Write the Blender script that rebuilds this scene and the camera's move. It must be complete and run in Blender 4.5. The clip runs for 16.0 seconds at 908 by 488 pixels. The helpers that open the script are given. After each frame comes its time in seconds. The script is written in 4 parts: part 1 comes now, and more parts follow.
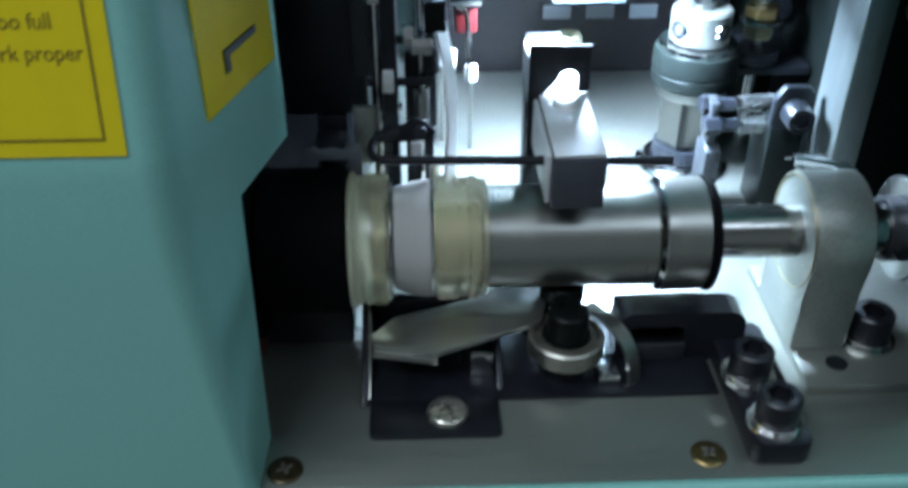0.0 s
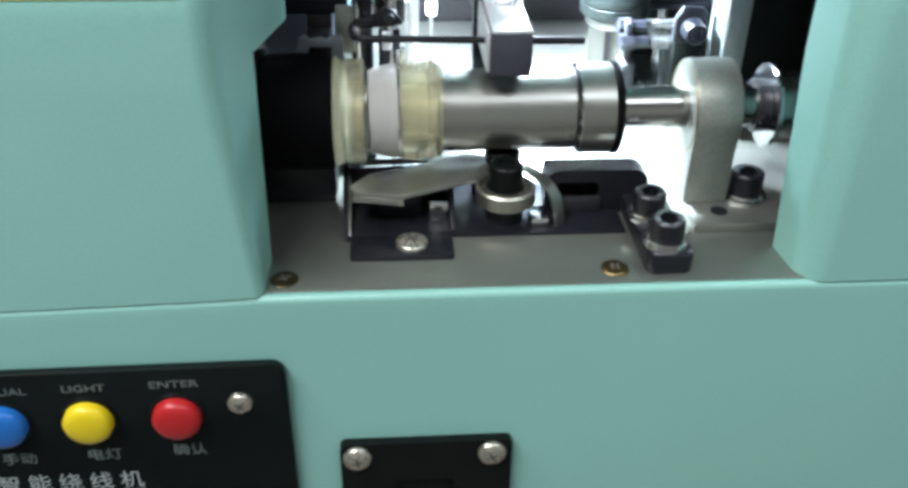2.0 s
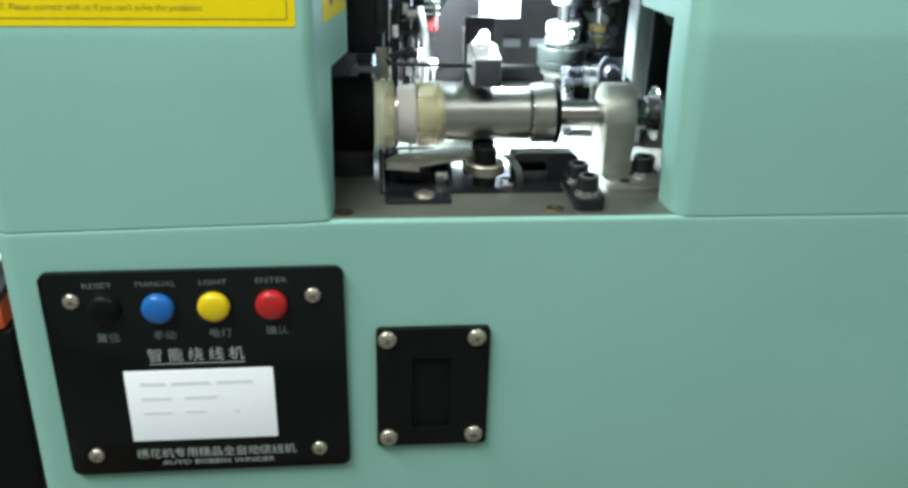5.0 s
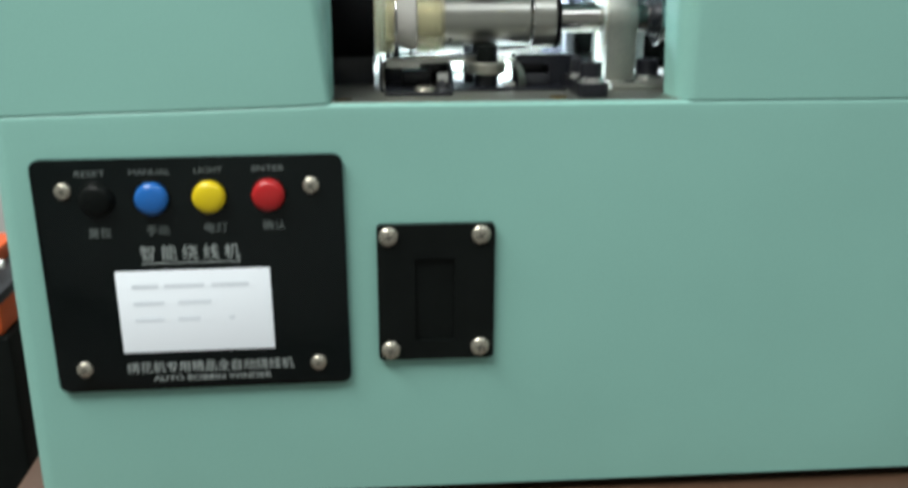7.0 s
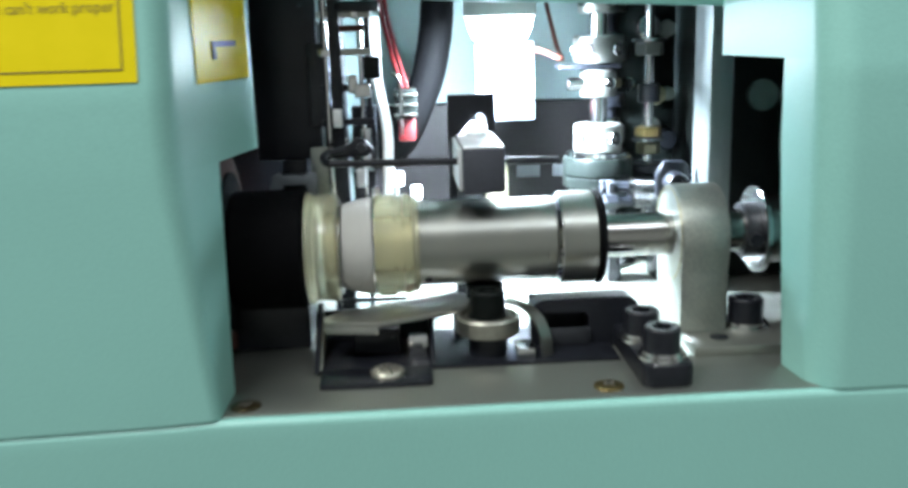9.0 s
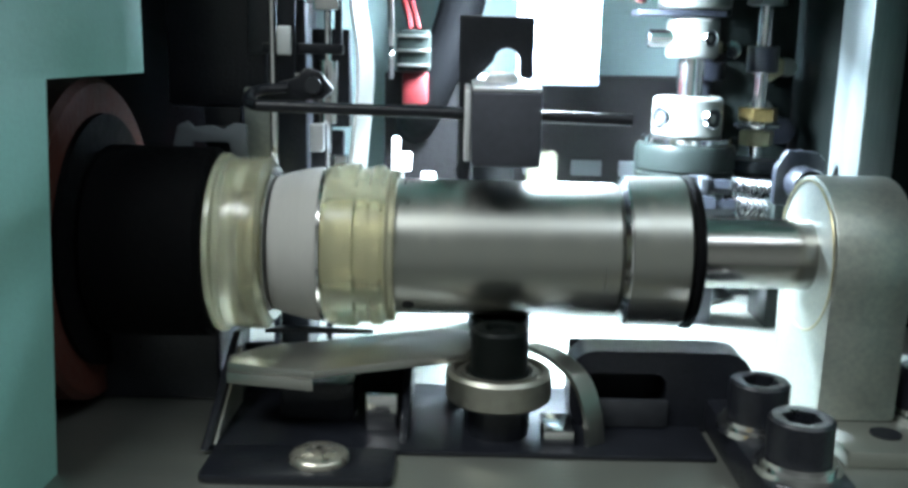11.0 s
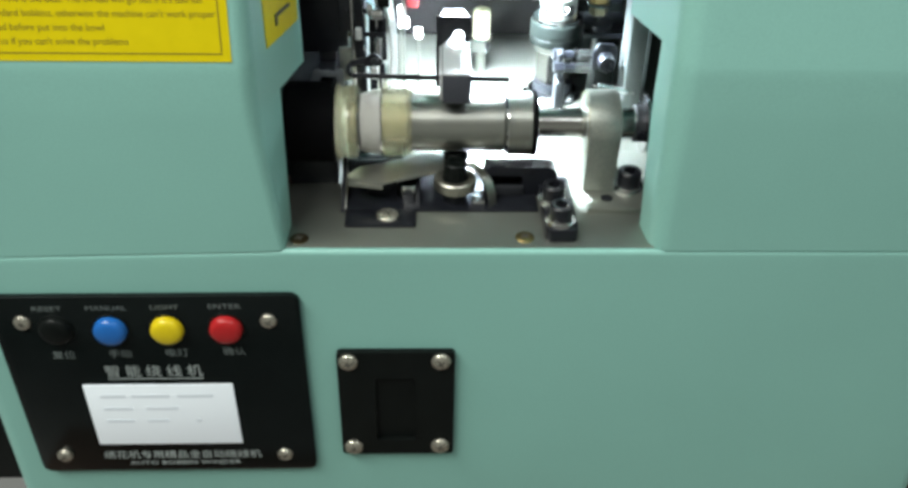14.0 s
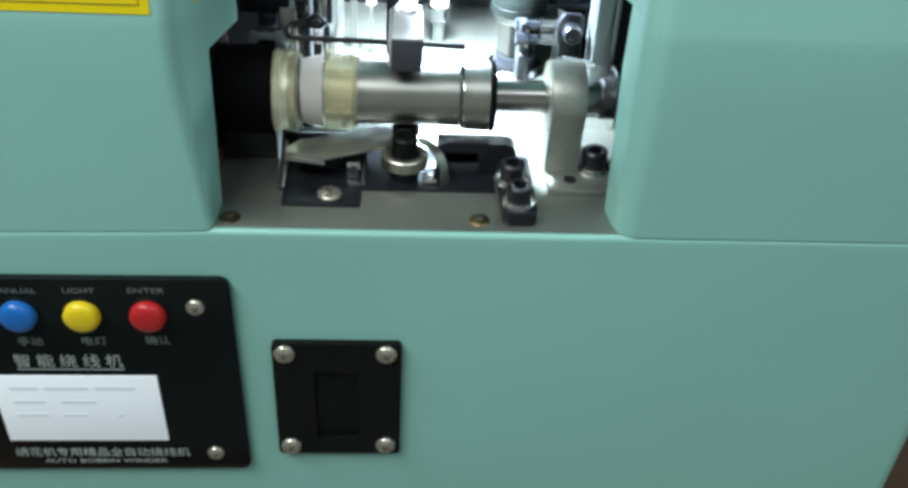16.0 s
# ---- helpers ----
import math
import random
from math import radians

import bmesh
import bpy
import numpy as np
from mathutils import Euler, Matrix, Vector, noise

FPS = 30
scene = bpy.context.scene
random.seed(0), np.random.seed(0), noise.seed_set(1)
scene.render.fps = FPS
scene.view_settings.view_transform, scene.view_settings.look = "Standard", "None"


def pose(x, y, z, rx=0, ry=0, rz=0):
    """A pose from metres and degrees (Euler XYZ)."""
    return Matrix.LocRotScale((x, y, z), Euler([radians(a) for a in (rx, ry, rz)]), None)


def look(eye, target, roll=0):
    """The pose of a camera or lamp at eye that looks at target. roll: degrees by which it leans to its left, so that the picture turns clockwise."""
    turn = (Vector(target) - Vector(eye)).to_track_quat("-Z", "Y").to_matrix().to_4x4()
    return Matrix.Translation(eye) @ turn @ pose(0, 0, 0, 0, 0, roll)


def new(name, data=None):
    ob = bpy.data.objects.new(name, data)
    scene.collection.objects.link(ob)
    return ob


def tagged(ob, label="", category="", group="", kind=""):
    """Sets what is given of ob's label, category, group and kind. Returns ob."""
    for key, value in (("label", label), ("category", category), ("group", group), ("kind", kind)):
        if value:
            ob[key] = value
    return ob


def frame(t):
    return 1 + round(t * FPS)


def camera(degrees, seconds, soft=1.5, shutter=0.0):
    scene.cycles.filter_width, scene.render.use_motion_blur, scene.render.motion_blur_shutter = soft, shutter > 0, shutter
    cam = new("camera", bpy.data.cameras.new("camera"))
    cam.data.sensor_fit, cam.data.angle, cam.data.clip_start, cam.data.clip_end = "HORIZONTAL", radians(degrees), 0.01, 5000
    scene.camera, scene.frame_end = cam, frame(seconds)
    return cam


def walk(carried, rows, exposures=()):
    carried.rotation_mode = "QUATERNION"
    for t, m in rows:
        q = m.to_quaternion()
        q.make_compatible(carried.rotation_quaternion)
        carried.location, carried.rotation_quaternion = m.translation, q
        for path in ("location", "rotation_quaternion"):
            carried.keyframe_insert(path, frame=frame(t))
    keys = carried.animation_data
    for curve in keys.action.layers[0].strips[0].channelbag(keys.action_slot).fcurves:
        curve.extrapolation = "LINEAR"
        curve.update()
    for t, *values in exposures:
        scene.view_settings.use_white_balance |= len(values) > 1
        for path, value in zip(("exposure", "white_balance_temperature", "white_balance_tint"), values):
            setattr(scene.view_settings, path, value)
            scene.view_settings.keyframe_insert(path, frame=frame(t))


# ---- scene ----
cam = camera(51.05, 16.0, soft=3.2, shutter=0.4)
PATH = [
    (0, (0.0059, -0.1142, 0.2911), (0.0140, 0.0926, 0.1509), 0.04),
    (0.3, (0.0001, -0.1221, 0.2865), (0.0095, 0.0790, 0.1383), 1.01),
    (0.5, (0.0003, -0.1369, 0.2712), (0.0064, 0.0728, 0.1351), 0.08),
    (0.7, (-0.0067, -0.1395, 0.2698), (0.0067, 0.0660, 0.1281), 1.50),
    (1, (-0.0038, -0.1509, 0.2680), (0.0070, 0.0559, 0.1279), 0.87),
    (1.5, (-0.0058, -0.1719, 0.2755), (0.0102, 0.0361, 0.1377), 1.69),
    (2, (0.0047, -0.1767, 0.2863), (0.0214, 0.0334, 0.1519), 0.99),
    (2.5, (0.0133, -0.1760, 0.2820), (0.0277, 0.0364, 0.1509), 0.27),
    (3, (0.0071, -0.1793, 0.2826), (0.0252, 0.0343, 0.1539), 0.84),
    (3.2, (0.0083, -0.1891, 0.2850), (0.0262, 0.0247, 0.1567), 0.71),
    (5.3, (-0.0109, -0.3169, 0.2988), (0.0113, -0.0895, 0.1974), 1.73),
    (5.5, (-0.0100, -0.3147, 0.2956), (0.0110, -0.0857, 0.1976), 2.26),
    (6, (-0.0124, -0.3046, 0.3021), (0.0071, -0.0746, 0.2061), 2.15),
    (6.5, (-0.0132, -0.3119, 0.3015), (0.0055, -0.0860, 0.1961), 1.95),
    (7, (-0.0070, -0.3339, 0.2155), (0.0117, -0.0967, 0.1388), 0.14),
    (7.5, (-0.0043, -0.3441, 0.2190), (0.0179, -0.1022, 0.1600), -1.15),
    (8, (-0.0049, -0.3476, 0.2168), (0.0163, -0.1037, 0.1662), -1.46),
    (8.5, (-0.0008, -0.3031, 0.2246), (0.0157, -0.0586, 0.1750), -1.35),
    (8.7, (0.0061, -0.2340, 0.2379), (0.0209, 0.0091, 0.1814), -1.63),
    (10.8, (0.0285, -0.0981, 0.2205), (0.0285, 0.1462, 0.1676), 0.84),
    (11, (0.0280, -0.0989, 0.2159), (0.0264, 0.1457, 0.1646), 1.20),
    (11.5, (0.0268, -0.1107, 0.2297), (0.0266, 0.1293, 0.1598), 1.13),
    (11.7, (0.0306, -0.1217, 0.2569), (0.0267, 0.1073, 0.1567), 0.93),
    (12, (0.0230, -0.1509, 0.2829), (0.0293, 0.0618, 0.1516), 2.11),
    (12.5, (0.0240, -0.1787, 0.3114), (0.0297, 0.0188, 0.1582), 1.12),
    (13, (0.0289, -0.2330, 0.3370), (0.0337, -0.0335, 0.1864), 0.48),
    (13.5, (0.0266, -0.2515, 0.3454), (0.0317, -0.0509, 0.1963), 0.65),
    (14, (0.0243, -0.2604, 0.3506), (0.0311, -0.0576, 0.2045), 1.19),
    (14.5, (0.0246, -0.2659, 0.3515), (0.0322, -0.0627, 0.2060), 1.37),
    (15, (0.0322, -0.2576, 0.3432), (0.0417, -0.0542, 0.1981), 1.75),
    (15.5, (0.0326, -0.2431, 0.3329), (0.0461, -0.0411, 0.1862), 2.96),
    (16, (0.0314, -0.2381, 0.3320), (0.0468, -0.0373, 0.1840), 3.63),
]
EXPOSURES = [
    (0.0, -0.98, 5420, 11), (0.3, -0.65, 5300, 12), (0.7, -0.08, 5450, 14), (1.5, 0.2, 5950, 14), (2.0, 0.2, 6200, 16), (3.0, 0.21, 6650, 12), (5.5, 0.18, 6500, 10), (6.5, 0.22, 6500, 12), (8.5, 0.2, 6300, 13),
    (10.8, -0.16, 6050, 10), (11.5, -0.12, 6150, 12), (12.0, -0.15, 6480, 20), (12.5, -0.05, 6500, 18), (13.0, 0.0, 6500, 14), (14.5, 0.0, 6600, 10), (16.0, -0.05, 6150, 10),
]
walk(cam, [(t, look(eye, target, roll)) for t, eye, target, roll in PATH], EXPOSURES)

# ---- world and lights ----
world = bpy.data.worlds.new("world")
scene.world = world
world.use_nodes = True
world.node_tree.nodes["Background"].inputs["Color"].default_value = (0.75, 0.9, 1.0, 1)
world.node_tree.nodes["Background"].inputs["Strength"].default_value = 0.4


def area_lamp(name, eye, target, size, size_y, watts, colour):
    data = bpy.data.lights.new(name, "AREA")
    data.shape, data.size, data.size_y, data.energy, data.color = "RECTANGLE", size, size_y, watts, colour
    ob = new(name, data)
    ob.matrix_world = look(eye, target)
    return ob


ROOM_LIGHT = 33.0
LED_LIGHT = 3.0
area_lamp("ceiling_tube_light", (-0.70, -0.60, 1.50), (0.05, 0.0, 0.15), 1.2, 0.25, ROOM_LIGHT * 0.99, (0.97, 1.0, 0.95))
area_lamp("ceiling_tube_light", (0.75, -0.70, 1.55), (0.05, 0.0, 0.15), 1.2, 0.25, ROOM_LIGHT * 0.245, (0.90, 0.98, 1.0))
area_lamp("ceiling_tube_light", (-0.6, 0.7, 1.58), (-0.6, 0.5, 0.0), 1.2, 0.25, ROOM_LIGHT * 0.6, (0.93, 0.99, 1.0))

# ---- materials ----
def material(name, colour, rough=0.5, metal=0.0, vary=0.12, scale=60.0, bump=0.0, fine=900.0, coat=0.0, stretch=(1, 1, 1), stain=None, spec=0.5):
    """A surface with two scales of variation in its colour and roughness, and a fine relief."""
    m = bpy.data.materials.new(name)
    m.use_nodes = True
    n, l = m.node_tree.nodes, m.node_tree.links
    b = n["Principled BSDF"]
    b.inputs["Metallic"].default_value = metal
    b.inputs["Coat Weight"].default_value = coat
    b.inputs["Specular IOR Level"].default_value = spec
    co = n.new("ShaderNodeTexCoord")
    mp = n.new("ShaderNodeMapping")
    mp.inputs["Scale"].default_value = stretch
    l.new(co.outputs["Object"], mp.inputs["Vector"])
    big, small = n.new("ShaderNodeTexNoise"), n.new("ShaderNodeTexNoise")
    big.inputs["Scale"].default_value, small.inputs["Scale"].default_value = scale, fine
    big.inputs["Detail"].default_value, small.inputs["Detail"].default_value = 4, 3
    for t in (big, small):
        l.new(mp.outputs["Vector"], t.inputs["Vector"])
    add = n.new("ShaderNodeMath")
    add.operation = "ADD"
    l.new(big.outputs["Fac"], add.inputs[0])
    l.new(small.outputs["Fac"], add.inputs[1])
    ramp = n.new("ShaderNodeMapRange")
    ramp.inputs["From Min"].default_value, ramp.inputs["From Max"].default_value = 0.6, 1.4
    l.new(add.outputs[0], ramp.inputs["Value"])
    mix = n.new("ShaderNodeMix")
    mix.data_type = "RGBA"
    mix.inputs[6].default_value = (*[c * (1 - vary) for c in colour], 1)
    mix.inputs[7].default_value = (*[min(1, c * (1 + vary)) for c in (stain or colour)], 1)
    l.new(ramp.outputs[0], mix.inputs[0])
    l.new(mix.outputs[2], b.inputs["Base Color"])
    rr = n.new("ShaderNodeMapRange")
    rr.inputs["To Min"].default_value, rr.inputs["To Max"].default_value = max(0.02, rough * 0.8), min(1, rough * 1.25)
    l.new(add.outputs[0], rr.inputs["Value"])
    rr.inputs["From Min"].default_value, rr.inputs["From Max"].default_value = 0.6, 1.4
    l.new(rr.outputs[0], b.inputs["Roughness"])
    if bump:
        bp = n.new("ShaderNodeBump")
        bp.inputs["Strength"].default_value, bp.inputs["Distance"].default_value = bump, 0.0004
        l.new(small.outputs["Fac"], bp.inputs["Height"])
        l.new(bp.outputs["Normal"], b.inputs["Normal"])
    return m


def glowing(name, colour, strength):
    m = bpy.data.materials.new(name)
    m.use_nodes = True
    b = m.node_tree.nodes["Principled BSDF"]
    b.inputs["Base Color"].default_value = (*colour, 1)
    b.inputs["Roughness"].default_value = 0.3
    b.inputs["Emission Color"].default_value = (*colour, 1)
    b.inputs["Emission Strength"].default_value = strength
    return m


TEAL = material("teal powder coat", (0.236, 0.475, 0.416), 0.40, 0, 0.08, 9, 0.10, 1500)
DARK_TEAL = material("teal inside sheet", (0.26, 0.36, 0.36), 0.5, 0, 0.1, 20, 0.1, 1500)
STEEL = material("brushed deck steel", (0.35, 0.365, 0.335), 0.40, 0.86, 0.16, 40, 0.15, 500, stretch=(0.25, 4, 1), stain=(0.27, 0.275, 0.24))
TURNED = material("turned steel", (0.41, 0.42, 0.395), 0.32, 1, 0.07, 60, 0.02, 500, stretch=(5, 0.3, 0.3), stain=(0.37, 0.37, 0.33))
COLLAR = material("satin steel collar", (0.22, 0.225, 0.21), 0.42, 0.85, 0.14, 150, 0.05)
DULL_STEEL = material("oiled bearing steel", (0.36, 0.35, 0.30), 0.38, 0.95, 0.15, 200, 0.1)
GROUND_STEEL = material("ground steel", (0.42, 0.41, 0.39), 0.20, 1, 0.10, 120, 0.06, 900, stretch=(0.3, 5, 5))
CHROME = material("polished steel", (0.72, 0.72, 0.72), 0.14, 1, 0.06, 200, 0.0)
ALU = material("cast aluminium", (0.285, 0.315, 0.298), 0.42, 0.7, 0.18, 90, 0.12, 1200, stain=(0.32, 0.33, 0.29))
BRIGHT = material("bright aluminium", (0.80, 0.81, 0.82), 0.4, 0.5, 0.06, 120, 0.15, 1500)
DRAWN = material("drawn aluminium bar", (0.23, 0.255, 0.255), 0.40, 0.8, 0.2, 60, 0.10, 900, stretch=(5, 5, 0.3))
BLADE = material("worn lever steel", (0.46, 0.46, 0.42), 0.32, 0.92, 0.10, 60, 0.0, 200)
TIN = material("dark sheet steel", (0.030, 0.032, 0.037), 0.38, 0.3, 0.25, 90, 0.10, 900)
BLACK = material("black oxide steel", (0.010, 0.011, 0.015), 0.32, 0.1, 0.4, 160, 0.2, 1800, spec=0.4)
BLACK_PLASTIC = material("black moulded plastic", (0.005, 0.0065, 0.006), 0.34, 0, 0.3, 100, 0.15, 2500, spec=0.12)
BLACK_GLOSS = material("black acrylic panel", (0.003, 0.005, 0.005), 0.16, 0, 0.3, 60, 0.0, spec=0.2)
RUBBER = material("black rubber", (0.0025, 0.0025, 0.003), 0.7, 0, 0.25, 300, 0.2, spec=0.06)
BROWN = material("red-brown belt rubber", (0.055, 0.017, 0.012), 0.6, 0, 0.3, 150, 0.3, spec=0.2)
CLEAR = material("yellowed clear plastic", (0.90, 0.865, 0.62), 0.20, 0, 0.02, 30, 0.0, 60)
CLEAR.node_tree.nodes["Principled BSDF"].inputs["Transmission Weight"].default_value = 0.82
CLEAR.node_tree.nodes["Principled BSDF"].inputs["IOR"].default_value = 1.45
THREAD = material("white wound thread", (0.52, 0.505, 0.47), 0.7, 0, 0.06, 300, 0.6, 2200, stretch=(6, 0.3, 0.3))
BRASS = material("brass", (0.27, 0.20, 0.085), 0.34, 1, 0.3, 300, 0.1)
DULL_BRASS = material("dull brass", (0.33, 0.30, 0.19), 0.38, 0.8, 0.2, 300, 0.1)
DARK_BRASS = material("browned screw", (0.075, 0.058, 0.030), 0.35, 0.8, 0.4, 400, 0.2)
YELLOW = material("yellow label film", (0.66, 0.53, 0.004), 0.34, 0, 0.05, 25, 0.08, 260, spec=0.15)
INK = material("black ink", (0.03, 0.03, 0.015), 0.5, 0, 0.1)
OLIVE_INK = material("olive printed ink", (0.20, 0.15, 0.01), 0.5, 0, 0.1)
GREY_INK = material("grey print", (0.13, 0.155, 0.15), 0.5, 0, 0.1)
SCREW = material("nickel-plated screw", (0.50, 0.475, 0.40), 0.28, 0.85, 0.3, 500, 0.15)
RECESS = material("dull recess", (0.16, 0.15, 0.13), 0.5, 0.5, 0.2)
WHITE_INK = material("white print", (0.33, 0.37, 0.36), 0.5, 0, 0.1)
BLUE = material("blue button plastic", (0.011, 0.125, 0.43), 0.33, 0, 0.06, 100, 0.05)
SUN_YELLOW = material("yellow button plastic", (0.66, 0.50, 0.006), 0.33, 0, 0.06, 100, 0.05)
RED = material("red button plastic", (0.40, 0.012, 0.014), 0.33, 0, 0.06, 100, 0.05)
RED_WIRE = material("red wire sheath", (0.055, 0.005, 0.006), 0.45, 0, 0.1, spec=0.25)
ORANGE = material("orange plastic case", (0.65, 0.10, 0.02), 0.45, 0, 0.1)
WHITE_PLASTIC = material("white plastic", (0.78, 0.78, 0.76), 0.4, 0, 0.05)
GREY_PLASTIC = material("pale grey plastic", (0.13, 0.145, 0.160), 0.45, 0, 0.06)
SHADE = material("blue-grey shade plate", (0.022, 0.027, 0.034), 0.5, 0, 0.15, 80, 0.1)
SCREEN = glowing("lit display", (0.585, 0.635, 0.66), 0.40)
SCREEN_INK = glowing("pale display segments", (0.50, 0.55, 0.58), 0.34)
LED = glowing("lamp diode", (0.77, 0.92, 1.0), 150.0)
BOARD = material("dark brown board", (0.011, 0.010, 0.011), 0.5, 0, 0.3, 60, 0.2, 700, spec=0.15)
WOOD = material("brown varnished tabletop", (0.075, 0.040, 0.024), 0.4, 0, 0.3, 12, 0.2, 300, stretch=(0.3, 4, 1))
PLASTER = material("pale wall paint", (0.62, 0.63, 0.60), 0.8, 0, 0.06, 3, 0.2)
FLOOR = material("grey floor", (0.20, 0.20, 0.19), 0.6, 0, 0.2, 5, 0.2)


# ---- mesh tools ----
def empty(name, at, label, category, group="", kind=""):
    ob = new(name)
    ob.empty_display_size = 0.005
    ob.location = at
    bpy.context.view_layer.update()
    return tagged(ob, label, category, group, kind)


def part(name, bm, mat, parent=None, label="", angle=35):
    me = bpy.data.meshes.new(name)
    bmesh.ops.recalc_face_normals(bm, faces=bm.faces)
    bm.to_mesh(me)
    bm.free()
    me.materials.append(mat)
    for p in me.polygons:
        p.use_smooth = True
    me.set_sharp_from_angle(angle=radians(angle))
    ob = new(name, me)
    if parent:
        ob.parent = parent
        o = Vector((0, 0, 0))
        p = parent
        while p:
            o += p.location
            p = p.parent
        ob.location = -o
    if label:
        ob["label"] = label
    return ob


def box(x0, x1, y0, y1, z0, z1, bevel=0.0004, seg=2, bm=None):
    own = bmesh.new()
    bmesh.ops.create_cube(own, size=1)
    for v in own.verts:
        v.co = Vector((x0 if v.co.x < 0 else x1, y0 if v.co.y < 0 else y1, z0 if v.co.z < 0 else z1))
    if bevel:
        bmesh.ops.bevel(own, geom=list(own.edges), offset=bevel, segments=seg, profile=0.5, affect="EDGES")
    return join(bm, own)


def join(bm, own):
    if bm is None:
        return own
    me = bpy.data.meshes.new("joined")
    own.to_mesh(me)
    own.free()
    bm.from_mesh(me)
    bpy.data.meshes.remove(me)
    return bm


def lathe(profile, at=(0, 0, 0), axis="z", seg=40, bm=None):
    """Turns (along, radius) pairs about an axis through the point at; open ends of radius 0 close it."""
    own = bmesh.new()
    rings = []
    for a, r in profile:
        ring = []
        for k in range(seg if r > 1e-7 else 1):
            u = 2 * math.pi * k / seg
            c, s = r * math.cos(u), r * math.sin(u)
            p = {"z": (c, s, a), "x": (a, c, s), "y": (s, a, c)}[axis]
            ring.append(own.verts.new(Vector(at) + Vector(p)))
        rings.append(ring)
    for a, b in zip(rings, rings[1:]):
        for k in range(seg):
            j = (k + 1) % seg
            f = [a[k % len(a)], a[j % len(a)], b[j % len(b)], b[k % len(b)]]
            f = list(dict.fromkeys(f))
            if len(f) > 2:
                own.faces.new(f)
    return join(bm, own)


def prism(outline, lo, hi, axis="z", bevel=0.0003, bm=None):
    """Pushes a flat outline from lo to hi along an axis; the outline gives the two other axes in order."""
    own = bmesh.new()
    def place(u, v, w):
        return {"z": (u, v, w), "y": (u, w, v), "x": (w, u, v)}[axis]
    a = [own.verts.new(place(u, v, lo)) for u, v in outline]
    b = [own.verts.new(place(u, v, hi)) for u, v in outline]
    own.faces.new(a)
    own.faces.new(b[::-1])
    for k in range(len(a)):
        j = (k + 1) % len(a)
        own.faces.new([a[k], b[k], b[j], a[j]])
    bmesh.ops.recalc_face_normals(own, faces=own.faces)
    if bevel:
        bmesh.ops.bevel(own, geom=list(own.edges), offset=bevel, segments=2, profile=0.5, affect="EDGES")
    return join(bm, own)


def tube(points, r, seg=10, bm=None, closed_ends=True):
    own = bmesh.new()
    pts = [Vector(p) for p in points]
    rings = []
    for k, p in enumerate(pts):
        d = (pts[min(k + 1, len(pts) - 1)] - pts[max(k - 1, 0)]).normalized()
        q = d.to_track_quat("Z", "Y")
        rings.append([own.verts.new(p + q @ Vector((r * math.cos(2 * math.pi * i / seg), r * math.sin(2 * math.pi * i / seg), 0))) for i in range(seg)])
    for a, b in zip(rings, rings[1:]):
        for i in range(seg):
            j = (i + 1) % seg
            own.faces.new([a[i], a[j], b[j], b[i]])
    if closed_ends:
        own.faces.new(rings[0])
        own.faces.new(rings[-1][::-1])
    return join(bm, own)


def curve_points(pts, n=8):
    """A smooth line through the points."""
    pts = [Vector(p) for p in pts]
    ext = [pts[0] * 2 - pts[1]] + pts + [pts[-1] * 2 - pts[-2]]
    out = []
    for k in range(1, len(ext) - 2):
        p0, p1, p2, p3 = ext[k - 1 : k + 3]
        for i in range(n):
            t = i / n
            out.append(0.5 * ((2 * p1) + (p2 - p0) * t + (2 * p0 - 5 * p1 + 4 * p2 - p3) * t * t + (3 * p1 - p0 - 3 * p2 + p3) * t ** 3))
    return out + [pts[-1]]


def ribbon(points, across, thick, bm=None):
    """A bent strip: points along its middle, across: half width vector."""
    own = bmesh.new()
    pts, w = [Vector(p) for p in points], Vector(across)
    rows = []
    for k, p in enumerate(pts):
        d = (pts[min(k + 1, len(pts) - 1)] - pts[max(k - 1, 0)]).normalized()
        nrm = d.cross(w).normalized() * thick / 2
        rows.append([own.verts.new(p + w + nrm), own.verts.new(p - w + nrm), own.verts.new(p - w - nrm), own.verts.new(p + w - nrm)])
    for a, b in zip(rows, rows[1:]):
        for i in range(4):
            j = (i + 1) % 4
            own.faces.new([a[i], a[j], b[j], b[i]])
    own.faces.new(rows[0])
    own.faces.new(rows[-1][::-1])
    return join(bm, own)


def rounded(x0, x1, z0, z1, r, n=5):
    out = []
    for cx, cz, a0 in ((x1 - r, z1 - r, 0), (x0 + r, z1 - r, 90), (x0 + r, z0 + r, 180), (x1 - r, z0 + r, 270)):
        for k in range(n + 1):
            a = radians(a0 + 90 * k / n)
            out.append((cx + r * math.cos(a), cz + r * math.sin(a)))
    return out


